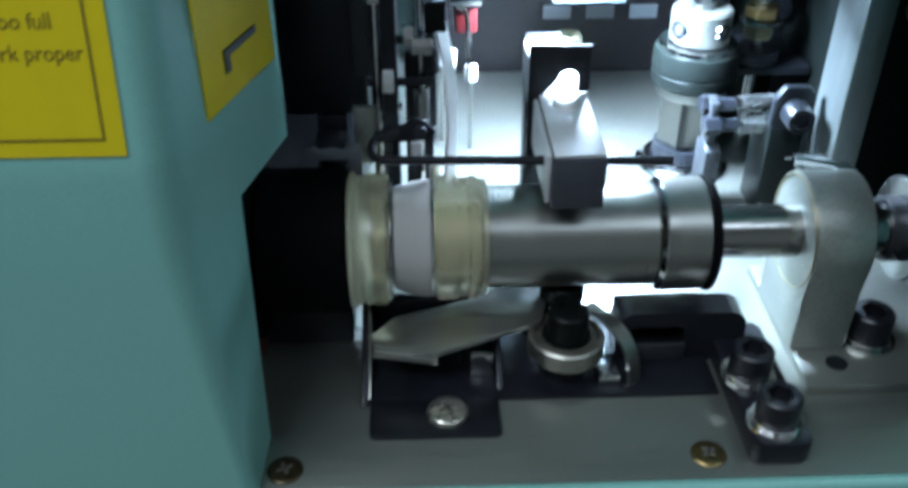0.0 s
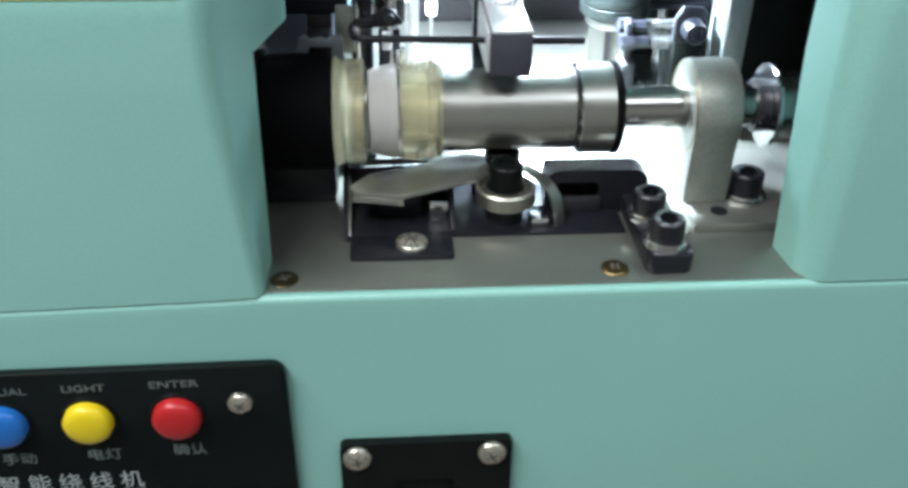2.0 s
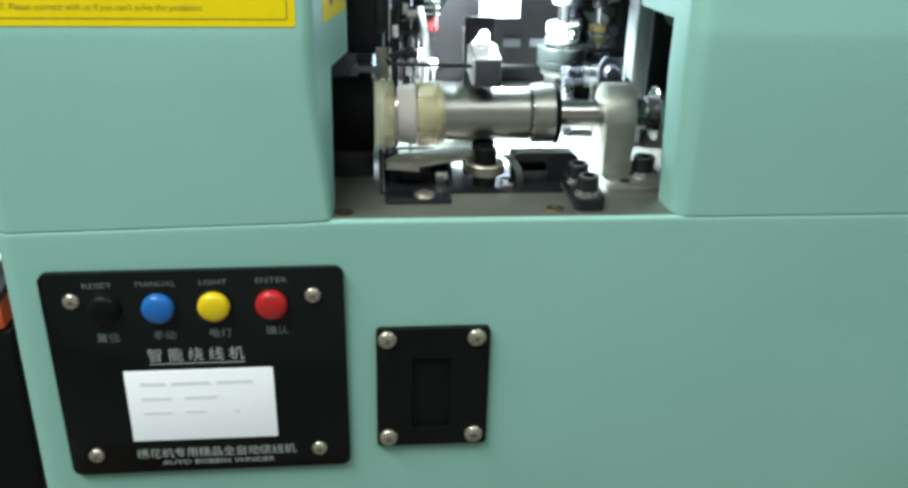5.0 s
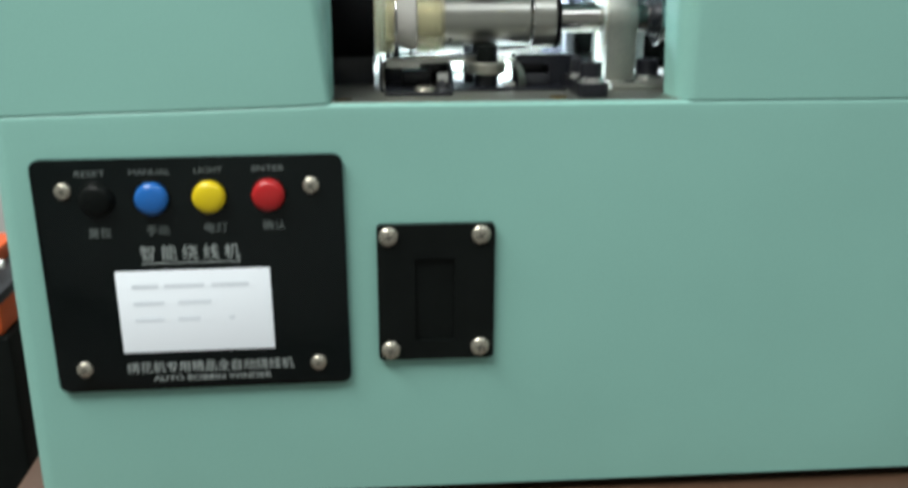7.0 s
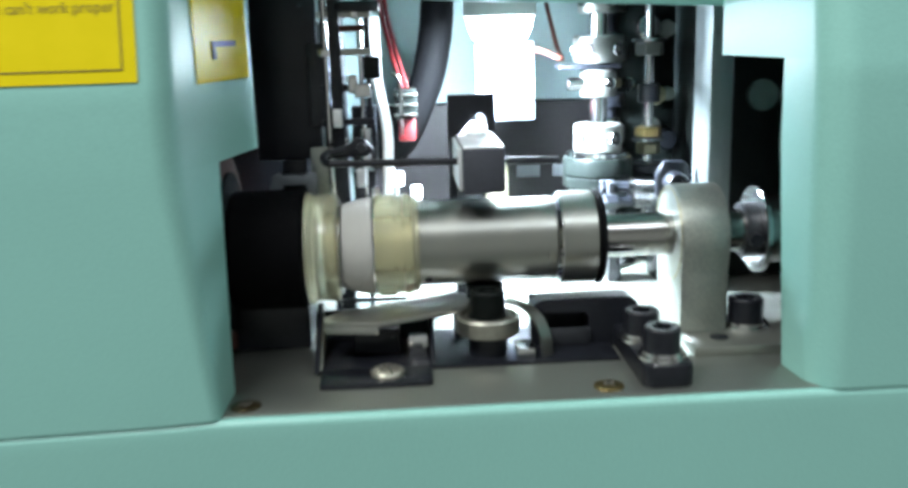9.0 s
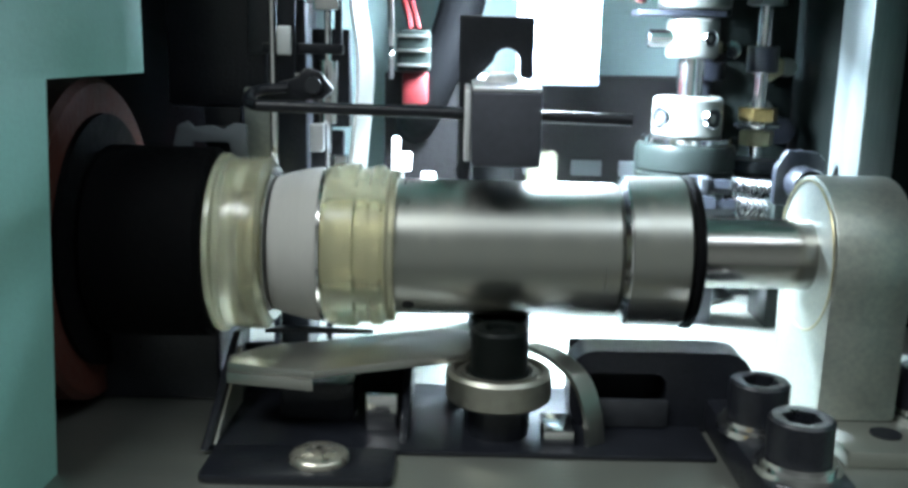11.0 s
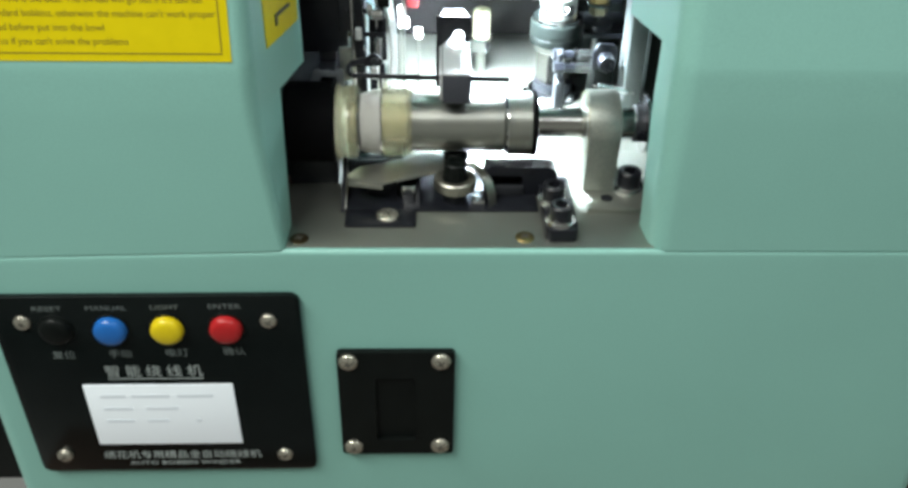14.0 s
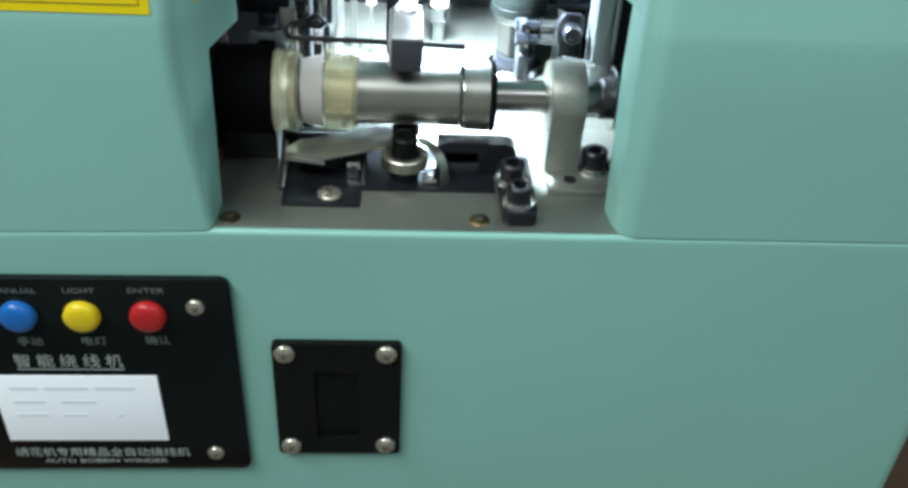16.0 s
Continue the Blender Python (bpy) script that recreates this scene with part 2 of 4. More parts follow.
def text_mesh(words, size, width=None):
    cu = bpy.data.curves.new("lettering", "FONT")
    cu.body, cu.size, cu.extrude, cu.align_x, cu.resolution_u = words, size, 0.00004, "LEFT", 3
    ob = bpy.data.objects.new("lettering", cu)
    scene.collection.objects.link(ob)
    bpy.context.view_layer.update()
    me = bpy.data.meshes.new_from_object(ob.evaluated_get(bpy.context.evaluated_depsgraph_get()))
    bpy.data.objects.remove(ob)
    if len(me.vertices) and width:
        xs = [v.co.x for v in me.vertices]
        k = width / max(1e-6, max(xs) - min(xs))
        for v in me.vertices:
            v.co.x = (v.co.x - min(xs)) * k
    return me


def lettering(name, words, m, size, mat, parent, width=None, label=""):
    """Words standing in the plane x-y of the pose m, under parent."""
    me = text_mesh(words, size, width)
    me.materials.append(mat)
    me.transform(m)
    ob = new(name, me)
    ob.parent = parent
    p, o = parent, Vector((0, 0, 0))
    while p:
        o += p.location
        p = p.parent
    ob.location = -o
    if label:
        ob["label"] = label
    return ob


def pan_screw(name, at, facing, r, h, mat, label, group, turn=20):
    """A domed cross-head screw."""
    axis = {"-y": "y", "z": "z"}[facing]
    s = -1 if facing == "-y" else 1
    t = empty(name, at, label, "screw", group)
    prof = [(0, 0), (0, r), (s * h * 0.35, r)] + [(s * (h * 0.35 + h * 0.65 * math.sin(a)), max(0.0, r * math.cos(a))) for a in (0.3, 0.6, 0.9, 1.15)]
    prof += [(s * h * 0.98, 0)]
    part("head", lathe(prof, at, axis, 24), mat, t)
    bm = bmesh.new()
    for k in (0, 90):
        own = box(-r * 0.44, r * 0.44, -r * 0.10, r * 0.10, -0.00012, 0.00012, 0)
        m = Matrix.Rotation(radians(turn + k), 4, "Z")
        if facing == "-y":
            m = Matrix.Rotation(radians(90), 4, "X") @ m
        off = Vector((0, s * h * 0.96, 0)) if facing == "-y" else Vector((0, 0, h * 0.96))
        bmesh.ops.transform(own, matrix=Matrix.Translation(Vector(at) + off) @ m, verts=own.verts)
        join(bm, own)
    part("cross_recess", bm, RECESS, t, "dark cross slot")
    return t


def socket_bolt(at, r, h, label, washer=True, group="socket head bolts"):
    """A black cap screw with a hexagon socket on one or two steel washers; at: the middle of its underside."""
    t = empty("socket_bolt", at, label, "bolt", group)
    z = 0.0
    if washer:
        part("washer", lathe([(0, 0.3 * r), (0, 1.32 * r), (0.0009, 1.32 * r), (0.0009, 0.3 * r)], at, "z", 32), CHROME, t, "bright steel washer")
        part("spring_washer", lathe([(0.00092, 0.3 * r), (0.00092, 1.15 * r), (0.0019, 1.15 * r), (0.0019, 0.3 * r)], at, "z", 32), CHROME, t, "bright spring washer")
        z = 0.00192
    turns = [2 * math.pi * k / 36 for k in range(36)]
    hexa = [0.52 * r / math.cos((u + math.pi / 6) % (math.pi / 3) - math.pi / 6) for u in turns]
    bm = bmesh.new()
    rings = []
    for up, radii in ((0.0, [r] * 36), (h - 0.0004, [r] * 36), (h, [r - 0.0004] * 36), (h, [0.70 * r] * 36), (h - 0.00015, hexa), (h * 0.45, hexa)):
        rings.append([bm.verts.new((at[0] + q * math.cos(u), at[1] + q * math.sin(u), at[2] + z + up)) for u, q in zip(turns, radii)])
    for a, b in zip(rings, rings[1:]):
        for k in range(36):
            bm.faces.new([a[k], a[(k + 1) % 36], b[(k + 1) % 36], b[k]])
    bm.faces.new(rings[0][::-1])
    bm.faces.new(rings[-1])
    part("head", bm, BLACK, t)
    return t


# ---- room and table ----
def slab(name, x0, x1, y0, y1, z0, z1, mat, label=""):
    return tagged(part(name, box(x0, x1, y0, y1, z0, z1, 0), mat), label or name.replace("_", " "), "", "", "structure")


slab("floor", -2.2, 2.2, -2.2, 2.2, -0.80, -0.75, FLOOR, "grey floor of the workshop")
slab("ceiling", -2.2, 2.2, -2.2, 2.2, 1.9, 1.95, PLASTER, "plain pale ceiling")
slab("wall_north", -2.2, 2.2, 2.2, 2.25, -0.75, 1.9, PLASTER, "plain pale wall")
slab("wall_south", -2.2, 2.2, -2.25, -2.2, -0.75, 1.9, PLASTER, "plain pale wall")
slab("wall_east", 2.2, 2.25, -2.2, 2.2, -0.75, 1.9, PLASTER, "plain pale wall")
slab("wall_west", -2.25, -2.2, -2.2, 2.2, -0.75, 1.9, PLASTER, "plain pale wall")

table = empty("table", (0.25, 0.1, -0.75), "brown varnished wooden table under the winder", "table")
part("tabletop", box(-0.16, 0.9, -0.06, 0.45, -0.03, 0.0, 0.003), WOOD, table)
for px in (-0.12, 0.86):
    for py in (-0.02, 0.41):
        part("leg", box(px - 0.025, px + 0.025, py - 0.025, py + 0.025, -0.75, -0.03, 0.003), WOOD, table)

# ---- the winder's housing ----
AX_Y, AX_Z = 0.0440, 0.1855
SEAM, CREASE, TOP, BACK = 0.1600, 0.2270, 0.300, 0.240
housing = empty("winder_housing", (0.043, 0.12, 0.008), "teal powder-coated sheet metal housing of a bobbin winder", "machine housing")


def arc(cx, cy, r, a0, a1, n=7):
    return [(cx + r * math.cos(radians(a0 + (a1 - a0) * k / n)), cy + r * math.sin(radians(a0 + (a1 - a0) * k / n))) for k in range(n + 1)]


def sheet(plan, levels, thick):
    """A sheet that follows a plan line at each level; plan(z) gives the points."""
    bm = bmesh.new()
    rows = [[bm.verts.new((x, y, z)) for x, y in plan(z)] for z in levels]
    for a, b in zip(rows, rows[1:]):
        for k in range(len(a) - 1):
            if (a[k].co - a[k + 1].co).length > 1e-6 or (b[k].co - b[k + 1].co).length > 1e-6:
                bm.faces.new([a[k], a[k + 1], b[k + 1], b[k]])
    bmesh.ops.remove_doubles(bm, verts=bm.verts, dist=1e-6)
    bmesh.ops.recalc_face_normals(bm, faces=bm.faces)
    near = min(v.co.y for v in bm.verts)
    trial = bm.copy()
    bmesh.ops.solidify(trial, geom=list(trial.faces), thickness=thick)
    if min(v.co.y for v in trial.verts) > near - 1e-4:
        bm.free()
        return trial
    trial.free()
    bmesh.ops.solidify(bm, geom=list(bm.faces), thickness=-thick)
    return bm


def lean(z):
    """The front of the cover leans back above the crease."""
    if z < CREASE - 0.003:
        return 0.0
    s = z - CREASE
    return 0.0004 if s < 0.0 else 0.0005 + 0.16 * s


def fillet(x0, x1, deep, d):
    """The rounded turn from the front into a jamb."""
    turn = [radians(80 * n / 12) for n in range(13)]
    return [(x0 + (x1 - x0) * math.sin(a) / math.sin(turn[-1]), d + deep * (1 - math.cos(a)) / (1 - math.cos(turn[-1]))) for a in turn]


def left_plan(z):
    d = lean(z)
    w = (z - 0.1605) / 0.05
    yb = 0.0152 + 0.0045 * min(1.0, w)
    k = min(1.0, max(0.0, (z - SEAM) / 0.052))
    pts = [(-0.1425, BACK), (-0.1425, 0.007 + d)] + arc(-0.1355, 0.007 + d, 0.007, 180, 270) + [(-0.10, d), (-0.06, d), (-0.0375, d)]
    pts += fillet(-0.0263 - k * 0.0068, -0.0240 - k * 0.0036, 0.0028 + k * 0.0028, d)
    pts += [(-0.0236, max(yb, d + 0.008))]
    pts += [(-0.0182, 0.0400) if z > 0.2108 else (-0.0236, max(yb, d + 0.008) + 1e-5)]
    return pts


def right_plan(z):
    d = lean(z)
    w = (z - 0.1605) / 0.05
    yb = 0.0155 + 0.0035 * min(1.0, w)
    bx = 0.0992 - 0.0012 * min(1.0, w)
    pts = [(bx - 0.0062, 0.0405) if z > 0.2287 else (bx, max(yb, d + 0.010) + 1e-5), (bx, max(yb, d + 0.010))]
    pts += fillet(0.1068, 0.1000 - 0.0010 * min(1.0, w), 0.0062, d)[::-1]
    pts += [(0.113, d), (0.17, d), (0.222, d)] + arc(0.222, 0.007 + d, 0.007, 270, 360) + [(0.229, BACK)]
    return pts


LEVELS = [SEAM + 0.00012, 0.165, 0.17, 0.18, 0.19, 0.20, 0.2107, 0.2110, 0.2240, CREASE, CREASE + 0.001, 0.2286, 0.2288, 0.2300, 0.25, TOP]
def sag(bm):
    """The seam runs down a little towards the left end."""
    for v in bm.verts:
        w = max(0.0, 1 - abs(v.co.z - SEAM) / 0.03)
        v.co.z -= w * min(1.0, max(0.0, (-0.0255 - v.co.x) / 0.005)) * (0.0004 + 0.026 * max(0.0, -0.030 - v.co.x))
    return bm


part("cover_left", sag(sheet(left_plan, LEVELS, -0.0012)), TEAL, housing, "teal cover beside the opening with a folded jamb", 50)
part("cover_right", sheet(right_plan, LEVELS, -0.0012), TEAL, housing, "teal cover beside the opening with a folded jamb", 50)
part("lintel", prism([(-0.0185, 0.2462), (0.0060, 0.2456), (0.0240, 0.2432), (0.0926, 0.2400), (0.0926, TOP), (-0.0185, TOP)], 0.0415, 0.0430, "y", 0.0004), TEAL, housing)
part("cover_top", box(-0.1403, 0.2285, 0.013, BACK, TOP + 0.0002, TOP + 0.0014, 0.0004), TEAL, housing)
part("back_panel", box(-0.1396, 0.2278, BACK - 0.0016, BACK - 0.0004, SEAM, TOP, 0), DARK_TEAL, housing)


def lower_plan(z):
    """The base's outline, with its upper edge rounded over."""
    t = max(0.0, 1.0 - (SEAM - z) / 0.0016)
    e = 0.0016 * (1 - math.sqrt(max(0.0, 1 - t * t)))
    return [(-0.1425 + e, BACK), (-0.1425 + e, 0.007)] + arc(-0.1355, 0.007, 0.007 - e, 180, 270) + [(-0.10, e), (-0.06, e), (-0.0325, e), (-0.0265, e), (0.05, e), (0.15, e)] + arc(0.222, 0.007, 0.007 - e, 270, 360) + [(0.229 - e, BACK)]


part("lower_body", sag(sheet(lower_plan, [0.0058, 0.03, 0.10, SEAM - 0.0040, SEAM - 0.0016, SEAM - 0.0012, SEAM - 0.0008, SEAM - 0.00055, SEAM - 0.00035, SEAM - 0.0002, SEAM - 0.0001, SEAM - 0.00004], -0.0014)), TEAL, housing, "teal base of the housing", 50)
part("top_lip", box(-0.0260, 0.2265, 0.00165, 0.00208, SEAM - 0.0014, SEAM - 0.00008, 0.0002), TEAL, housing)
part("bottom_panel", box(-0.1382, 0.2265, 0.002, BACK - 0.002, 0.0058, 0.0070, 0), TEAL, housing)
part("rear_panel", box(-0.1390, 0.227, BACK - 0.0012, BACK, 0.0058, SEAM, 0), TEAL, housing)
for fx in (-0.112, 0.200):
    for fy in (0.028, 0.212):
        part("rubber_foot", lathe([(0.0, 0), (0.0, 0.011), (0.001, 0.0118), (0.0057, 0.0126), (0.0057, 0)], (fx, fy, 0), "z", 28), RUBBER, housing, "round black rubber foot")

# inner sheets that close the mechanism's bay
part("inner_side", box(-0.062, -0.0605, 0.012, 0.235, SEAM, TOP, 0), BLACK_PLASTIC, housing, "dark inner side plate")
part("inner_side", box(0.135, 0.1365, 0.012, 0.235, SEAM, TOP, 0), BLACK_PLASTIC, housing, "dark inner side plate")
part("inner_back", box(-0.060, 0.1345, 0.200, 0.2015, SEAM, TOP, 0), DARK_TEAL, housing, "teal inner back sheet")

# steel deck
deck = empty("deck_plate", (0.04, 0.1, SEAM - 0.003), "brushed steel deck plate in the opening", "plate")
part("plate", box(-0.0600, 0.1345, 0.0021, 0.1995, SEAM - 0.003, SEAM + 0.0003, 0.0003), STEEL, deck)
DECK = SEAM + 0.0003

# ---- control panel ----
panel = empty("control_panel", (-0.0745, 0.0, 0.098), "black glossy control panel on the teal base", "control panel")
PY = -0.0026
part("face_plate", prism(rounded(-0.1285, -0.0203, 0.0535, 0.1422, 0.0035), PY, -0.0001, "y", 0.0003), BLACK_GLOSS, panel)
display = part("display", box(-0.1035, -0.0482, PY - 0.0004, PY + 0.0005, 0.0690, 0.1008, 0.0002), SCREEN, panel, "lit white display")
for z, runs in ((0.0950, ((-0.098, -0.0885), (-0.0865, -0.0720), (-0.0695, -0.0560))), (0.0885, ((-0.098, -0.0870), (-0.0820, -0.0700))), (0.0820, ((-0.098, -0.0875), (-0.0825, -0.0745), (-0.064, -0.062)))):
    for x0, x1 in runs:
        part("display_text", box(x0, x1, PY - 0.00055, PY - 0.0003, z - 0.0008, z + 0.0008, 0), SCREEN_INK, display, "faint grey line of characters")
WALL_TEXT = lambda x, z: pose(x, PY - 0.00012, z, 90, 0, 0)
for x0, x1, z, words in ((-0.1131, -0.1027, 0.1362, "RESET"), (-0.0945, -0.0803, 0.1364, "MANUAL"), (-0.0721, -0.0623, 0.1366, "LIGHT"), (-0.0521, -0.0407, 0.1368, "ENTER")):
    lettering("lettering", words, WALL_TEXT(x0, z), 0.0029, GREY_INK, panel, x1 - x0)
for x0, x1, z, words in ((-0.1109, -0.1027, 0.1142, "复位"), (-0.0905, -0.0825, 0.1146, "手动"), (-0.0700, -0.0620, 0.1150, "电灯"), (-0.0495, -0.0415, 0.1154, "确认")):
    lettering("lettering", words, WALL_TEXT(x0, z), 0.0040, GREY_INK, panel, x1 - x0)
lettering("lettering", "智 能 绕 线 机", WALL_TEXT(-0.0937, 0.1052), 0.0062, WHITE_INK, panel, 0.0353)
part("underline", box(-0.0934, -0.0584, PY - 0.00016, PY + 0.0002, 0.10345, 0.1038, 0), WHITE_INK, panel, "thin white rule")
lettering("lettering", "绣花机专用精品全自动绕线机", WALL_TEXT(-0.1031, 0.0609), 0.0048, WHITE_INK, panel, 0.0614)
lettering("lettering", "AUTO BOBBIN WINDER", WALL_TEXT(-0.0939, 0.0571), 0.0030, WHITE_INK, panel, 0.0437)
for bx, mat, word in ((-0.1069, BLACK_PLASTIC, "black"), (-0.0876, BLUE, "blue"), (-0.0677, SUN_YELLOW, "yellow"), (-0.0470, RED, "red")):
    bz = 0.1277 + (bx + 0.1056) * 0.015
    b = empty("push_button", (bx, PY, bz), f"round {word} plastic push button on the panel", "push button", "push buttons on the panel")
    low = mat is BLACK_PLASTIC
    part("bezel", lathe([(0, 0), (0, 0.0066), (-0.0006, 0.0064), (-0.0008, 0.0059), (-0.0008, 0)], (bx, PY, bz), "y", 36), BLACK_PLASTIC, b, "thin black ring")
    h = 0.0027 if not low else 0.0018
    part("cap", lathe([(-0.0008, 0), (-0.0008, 0.0058), (-h, 0.0057), (-h - 0.0009, 0.0050), (-h - 0.0014, 0.0035), (-h - 0.0016, 0.0)], (bx, PY, bz), "y", 36), mat, b)
for sx, sz, tn in ((-0.118, 0.1308, 15), (-0.032, 0.1316, 50), (-0.118, 0.0626, 70), (-0.032, 0.0628, 35)):
    pan_screw("panel_screw", (sx, PY, sz), "-y", 0.0030, 0.0018, SCREW, "small domed cross-head screw on the black panel", "panel screws", tn)

panel.rotation_euler.y = radians(-0.5)

# small black plate with a recess
plate = empty("cover_plate", (0.0125, 0.0, 0.089), "small black plate with a dark slot on the teal base", "plate")
bm = bmesh.new()
QX0, QX1, QZ0, QZ1 = -0.0092, 0.0343, 0.0625, 0.1160
outer, inner = rounded(QX0, QX1, QZ0, QZ1, 0.0018, 4), rounded(0.0046, 0.0196, 0.0700, 0.1030, 0.0010, 4)
loops = []
for pts, y in ((outer, -0.0001), (outer, PY), (inner, PY), (inner, -0.0006)):
    loops.append([bm.verts.new((x, y, z)) for x, z in pts])
for a, b in zip(loops, loops[1:]):
    for k in range(len(a)):
        j = (k + 1) % len(a)
        bm.faces.new([a[k], a[j], b[j], b[k]])
bm.faces.new(loops[-1])
part("plate", bm, BLACK_PLASTIC, plate)
for sx, sz, tn in ((-0.0049, 0.1118, 10), (0.0291, 0.1120, 30), (-0.0047, 0.0668, 60), (0.0291, 0.0674, 80)):
    pan_screw("plate_screw", (sx, PY, sz), "-y", 0.0036, 0.0021, SCREW, "domed cross-head screw on the small black plate", "plate screws", tn)

# ---- yellow labels ----
LEAN_A = math.degrees(math.atan(0.16))


def on_slope(x, s, off=0.0):
    """A pose on the leaning front: s metres up from the crease."""
    return pose(x, 0.0005, CREASE, 90 - LEAN_A, 0, 0) @ Matrix.Translation((0, s, off))


label = empty("warning_label", (-0.0815, 0.004, 0.25), "yellow rectangular instruction label on the teal cover", "label")
bm = box(0, 0.0965, 0, 0.058, 0.0001, 0.0003, 0)
bmesh.ops.transform(bm, matrix=on_slope(-0.1303, 0.0018), verts=bm.verts)
part("film", bm, YELLOW, label)
bm = bmesh.new()
for x0, x1, y0, y1 in ((0.0025, 0.0940, 0.0022, 0.0026), (0.0025, 0.0940, 0.0554, 0.0558), (0.0025, 0.0029, 0.0026, 0.0554), (0.0936, 0.0940, 0.0026, 0.0554)):
    box(x0, x1, y0, y1, 0.00032, 0.0004, 0, 1, bm)
bmesh.ops.transform(bm, matrix=on_slope(-0.1303, 0.0018), verts=bm.verts)
part("border", bm, OLIVE_INK, label, "thin dark border line")
LINES = ("7. Please connect with us if you can't solve the problems", "6. Please clean the thread before put into the bowl", "5. Please choose the standard bobbins, otherwise the machine can't work proper",
         "4. The fullness around 80-95% is the best. The thread will go out if it's too full", "3. Don't make the thread too tight, it will wear the rubber and make problems", "2. Keep the machine clean and oil it every sometimes")
for k, (words, w) in enumerate(zip(LINES, (0.0625, 0.056, 0.0885, 0.085, 0.0845, 0.0565))):
    lettering("lettering", words, on_slope(-0.1303 + 0.0045, 0.0018 + 0.0050 + 0.0041 * k, 0.00036), 0.0030, OLIVE_INK, label, w)

jamb = empty("arrow_label", (-0.0225, 0.02, 0.24), "yellow arrow label on the inner jamb", "label")
ja, jb = Vector((-0.0270, 0.0090, 0)), Vector((-0.0184, 0.0382, 0))
nrm = Vector((1, -0.29, 0)).normalized() * 0.0006


def jamb_patch(u0, u1, z0, z1, off):
    bm = bmesh.new()
    pts = []
    for o in (off, off + 0.5):
        for u, z in ((u0, z0), (u1, z0), (u1, z1), (u0, z1)):
            p = ja.lerp(jb, u) + nrm * o
            pts.append(bm.verts.new((p.x, p.y, z)))
    for f in ((0, 1, 2, 3), (7, 6, 5, 4), (0, 4, 5, 1), (1, 5, 6, 2), (2, 6, 7, 3), (3, 7, 4, 0)):
        bm.faces.new([pts[i] for i in f])
    return bm


part("film", jamb_patch(0.15, 0.95, 0.2274, 0.262, 0.3), YELLOW, jamb)
part("arrow", jamb_patch(0.38, 0.74, 0.2345, 0.2357, 0.9), INK, jamb, "dark arrow mark")
part("arrow", jamb_patch(0.38, 0.43, 0.2320, 0.2345, 0.9), INK, jamb, "dark arrow mark")

# ---- winding spindle ----
spindle = empty("winding_spindle", (0.05, AX_Y, AX_Z), "horizontal turned steel winding spindle with a collar", "spindle")
C = (0, AX_Y, AX_Z)
part("sleeve", lathe([(0.0170, 0), (0.0170, 0.0098), (0.0176, 0.0103), (0.0512, 0.0103), (0.0516, 0.0099), (0.0516, 0)], C, "x", 64), TURNED, spindle)
part("chamfer_ring", lathe([(0.0517, 0), (0.0517, 0.0105), (0.0524, 0.01135), (0.0527, 0.01140), (0.0527, 0)], C, "x", 64), CHROME, spindle, "bright turned chamfer")
part("end_collar", lathe([(0.0528, 0), (0.0528, 0.0114), (0.0610, 0.0114), (0.0616, 0.0109), (0.0616, 0)], C, "x", 64), TURNED, spindle)
part("seal_ring", lathe([(0.0617, 0), (0.0617, 0.0114), (0.0621, 0.0117), (0.0628, 0.0117), (0.0632, 0.0110), (0.0632, 0)], C, "x", 48), RUBBER, spindle, "black rubber seal ring")
part("shaft", lathe([(0.0633, 0), (0.0633, 0.0054), (0.1180, 0.0054), (0.1185, 0.0050), (0.1185, 0)], C, "x", 40), GROUND_STEEL, spindle, "polished steel shaft")
part("chuck_ring", lathe([(0.0081, 0.0070), (0.0081, 0.0117), (0.0087, 0.0124), (0.0126, 0.0125), (0.0130, 0.0119), (0.0146, 0.0119), (0.0150, 0.0123), (0.0164, 0.0123), (0.0169, 0.0117), (0.0184, 0.0116), (0.0186, 0.0110), (0.0186, 0.0070), (0.0081, 0.0070)], C, "x", 64), CLEAR, spindle, "yellowed clear plastic chuck ring")
part("core", lathe([(-0.0036, 0), (-0.0036, 0.0062), (0.0172, 0.0062), (0.0172, 0)], C, "x", 32), BRIGHT, spindle)
oil = Vector((0.0205, AX_Y - 0.0072, AX_Z - 0.0073))
part("oil_hole", lathe([(0, 0), (0, 0.0009), (0.0002, 0.0009), (0.0002, 0)], (0, 0, 0), "z", 16), BLACK, spindle, "small dark oil hole").matrix_local = Matrix.Translation(oil - spindle.location) @ Matrix.Rotation(radians(135), 4, "X")

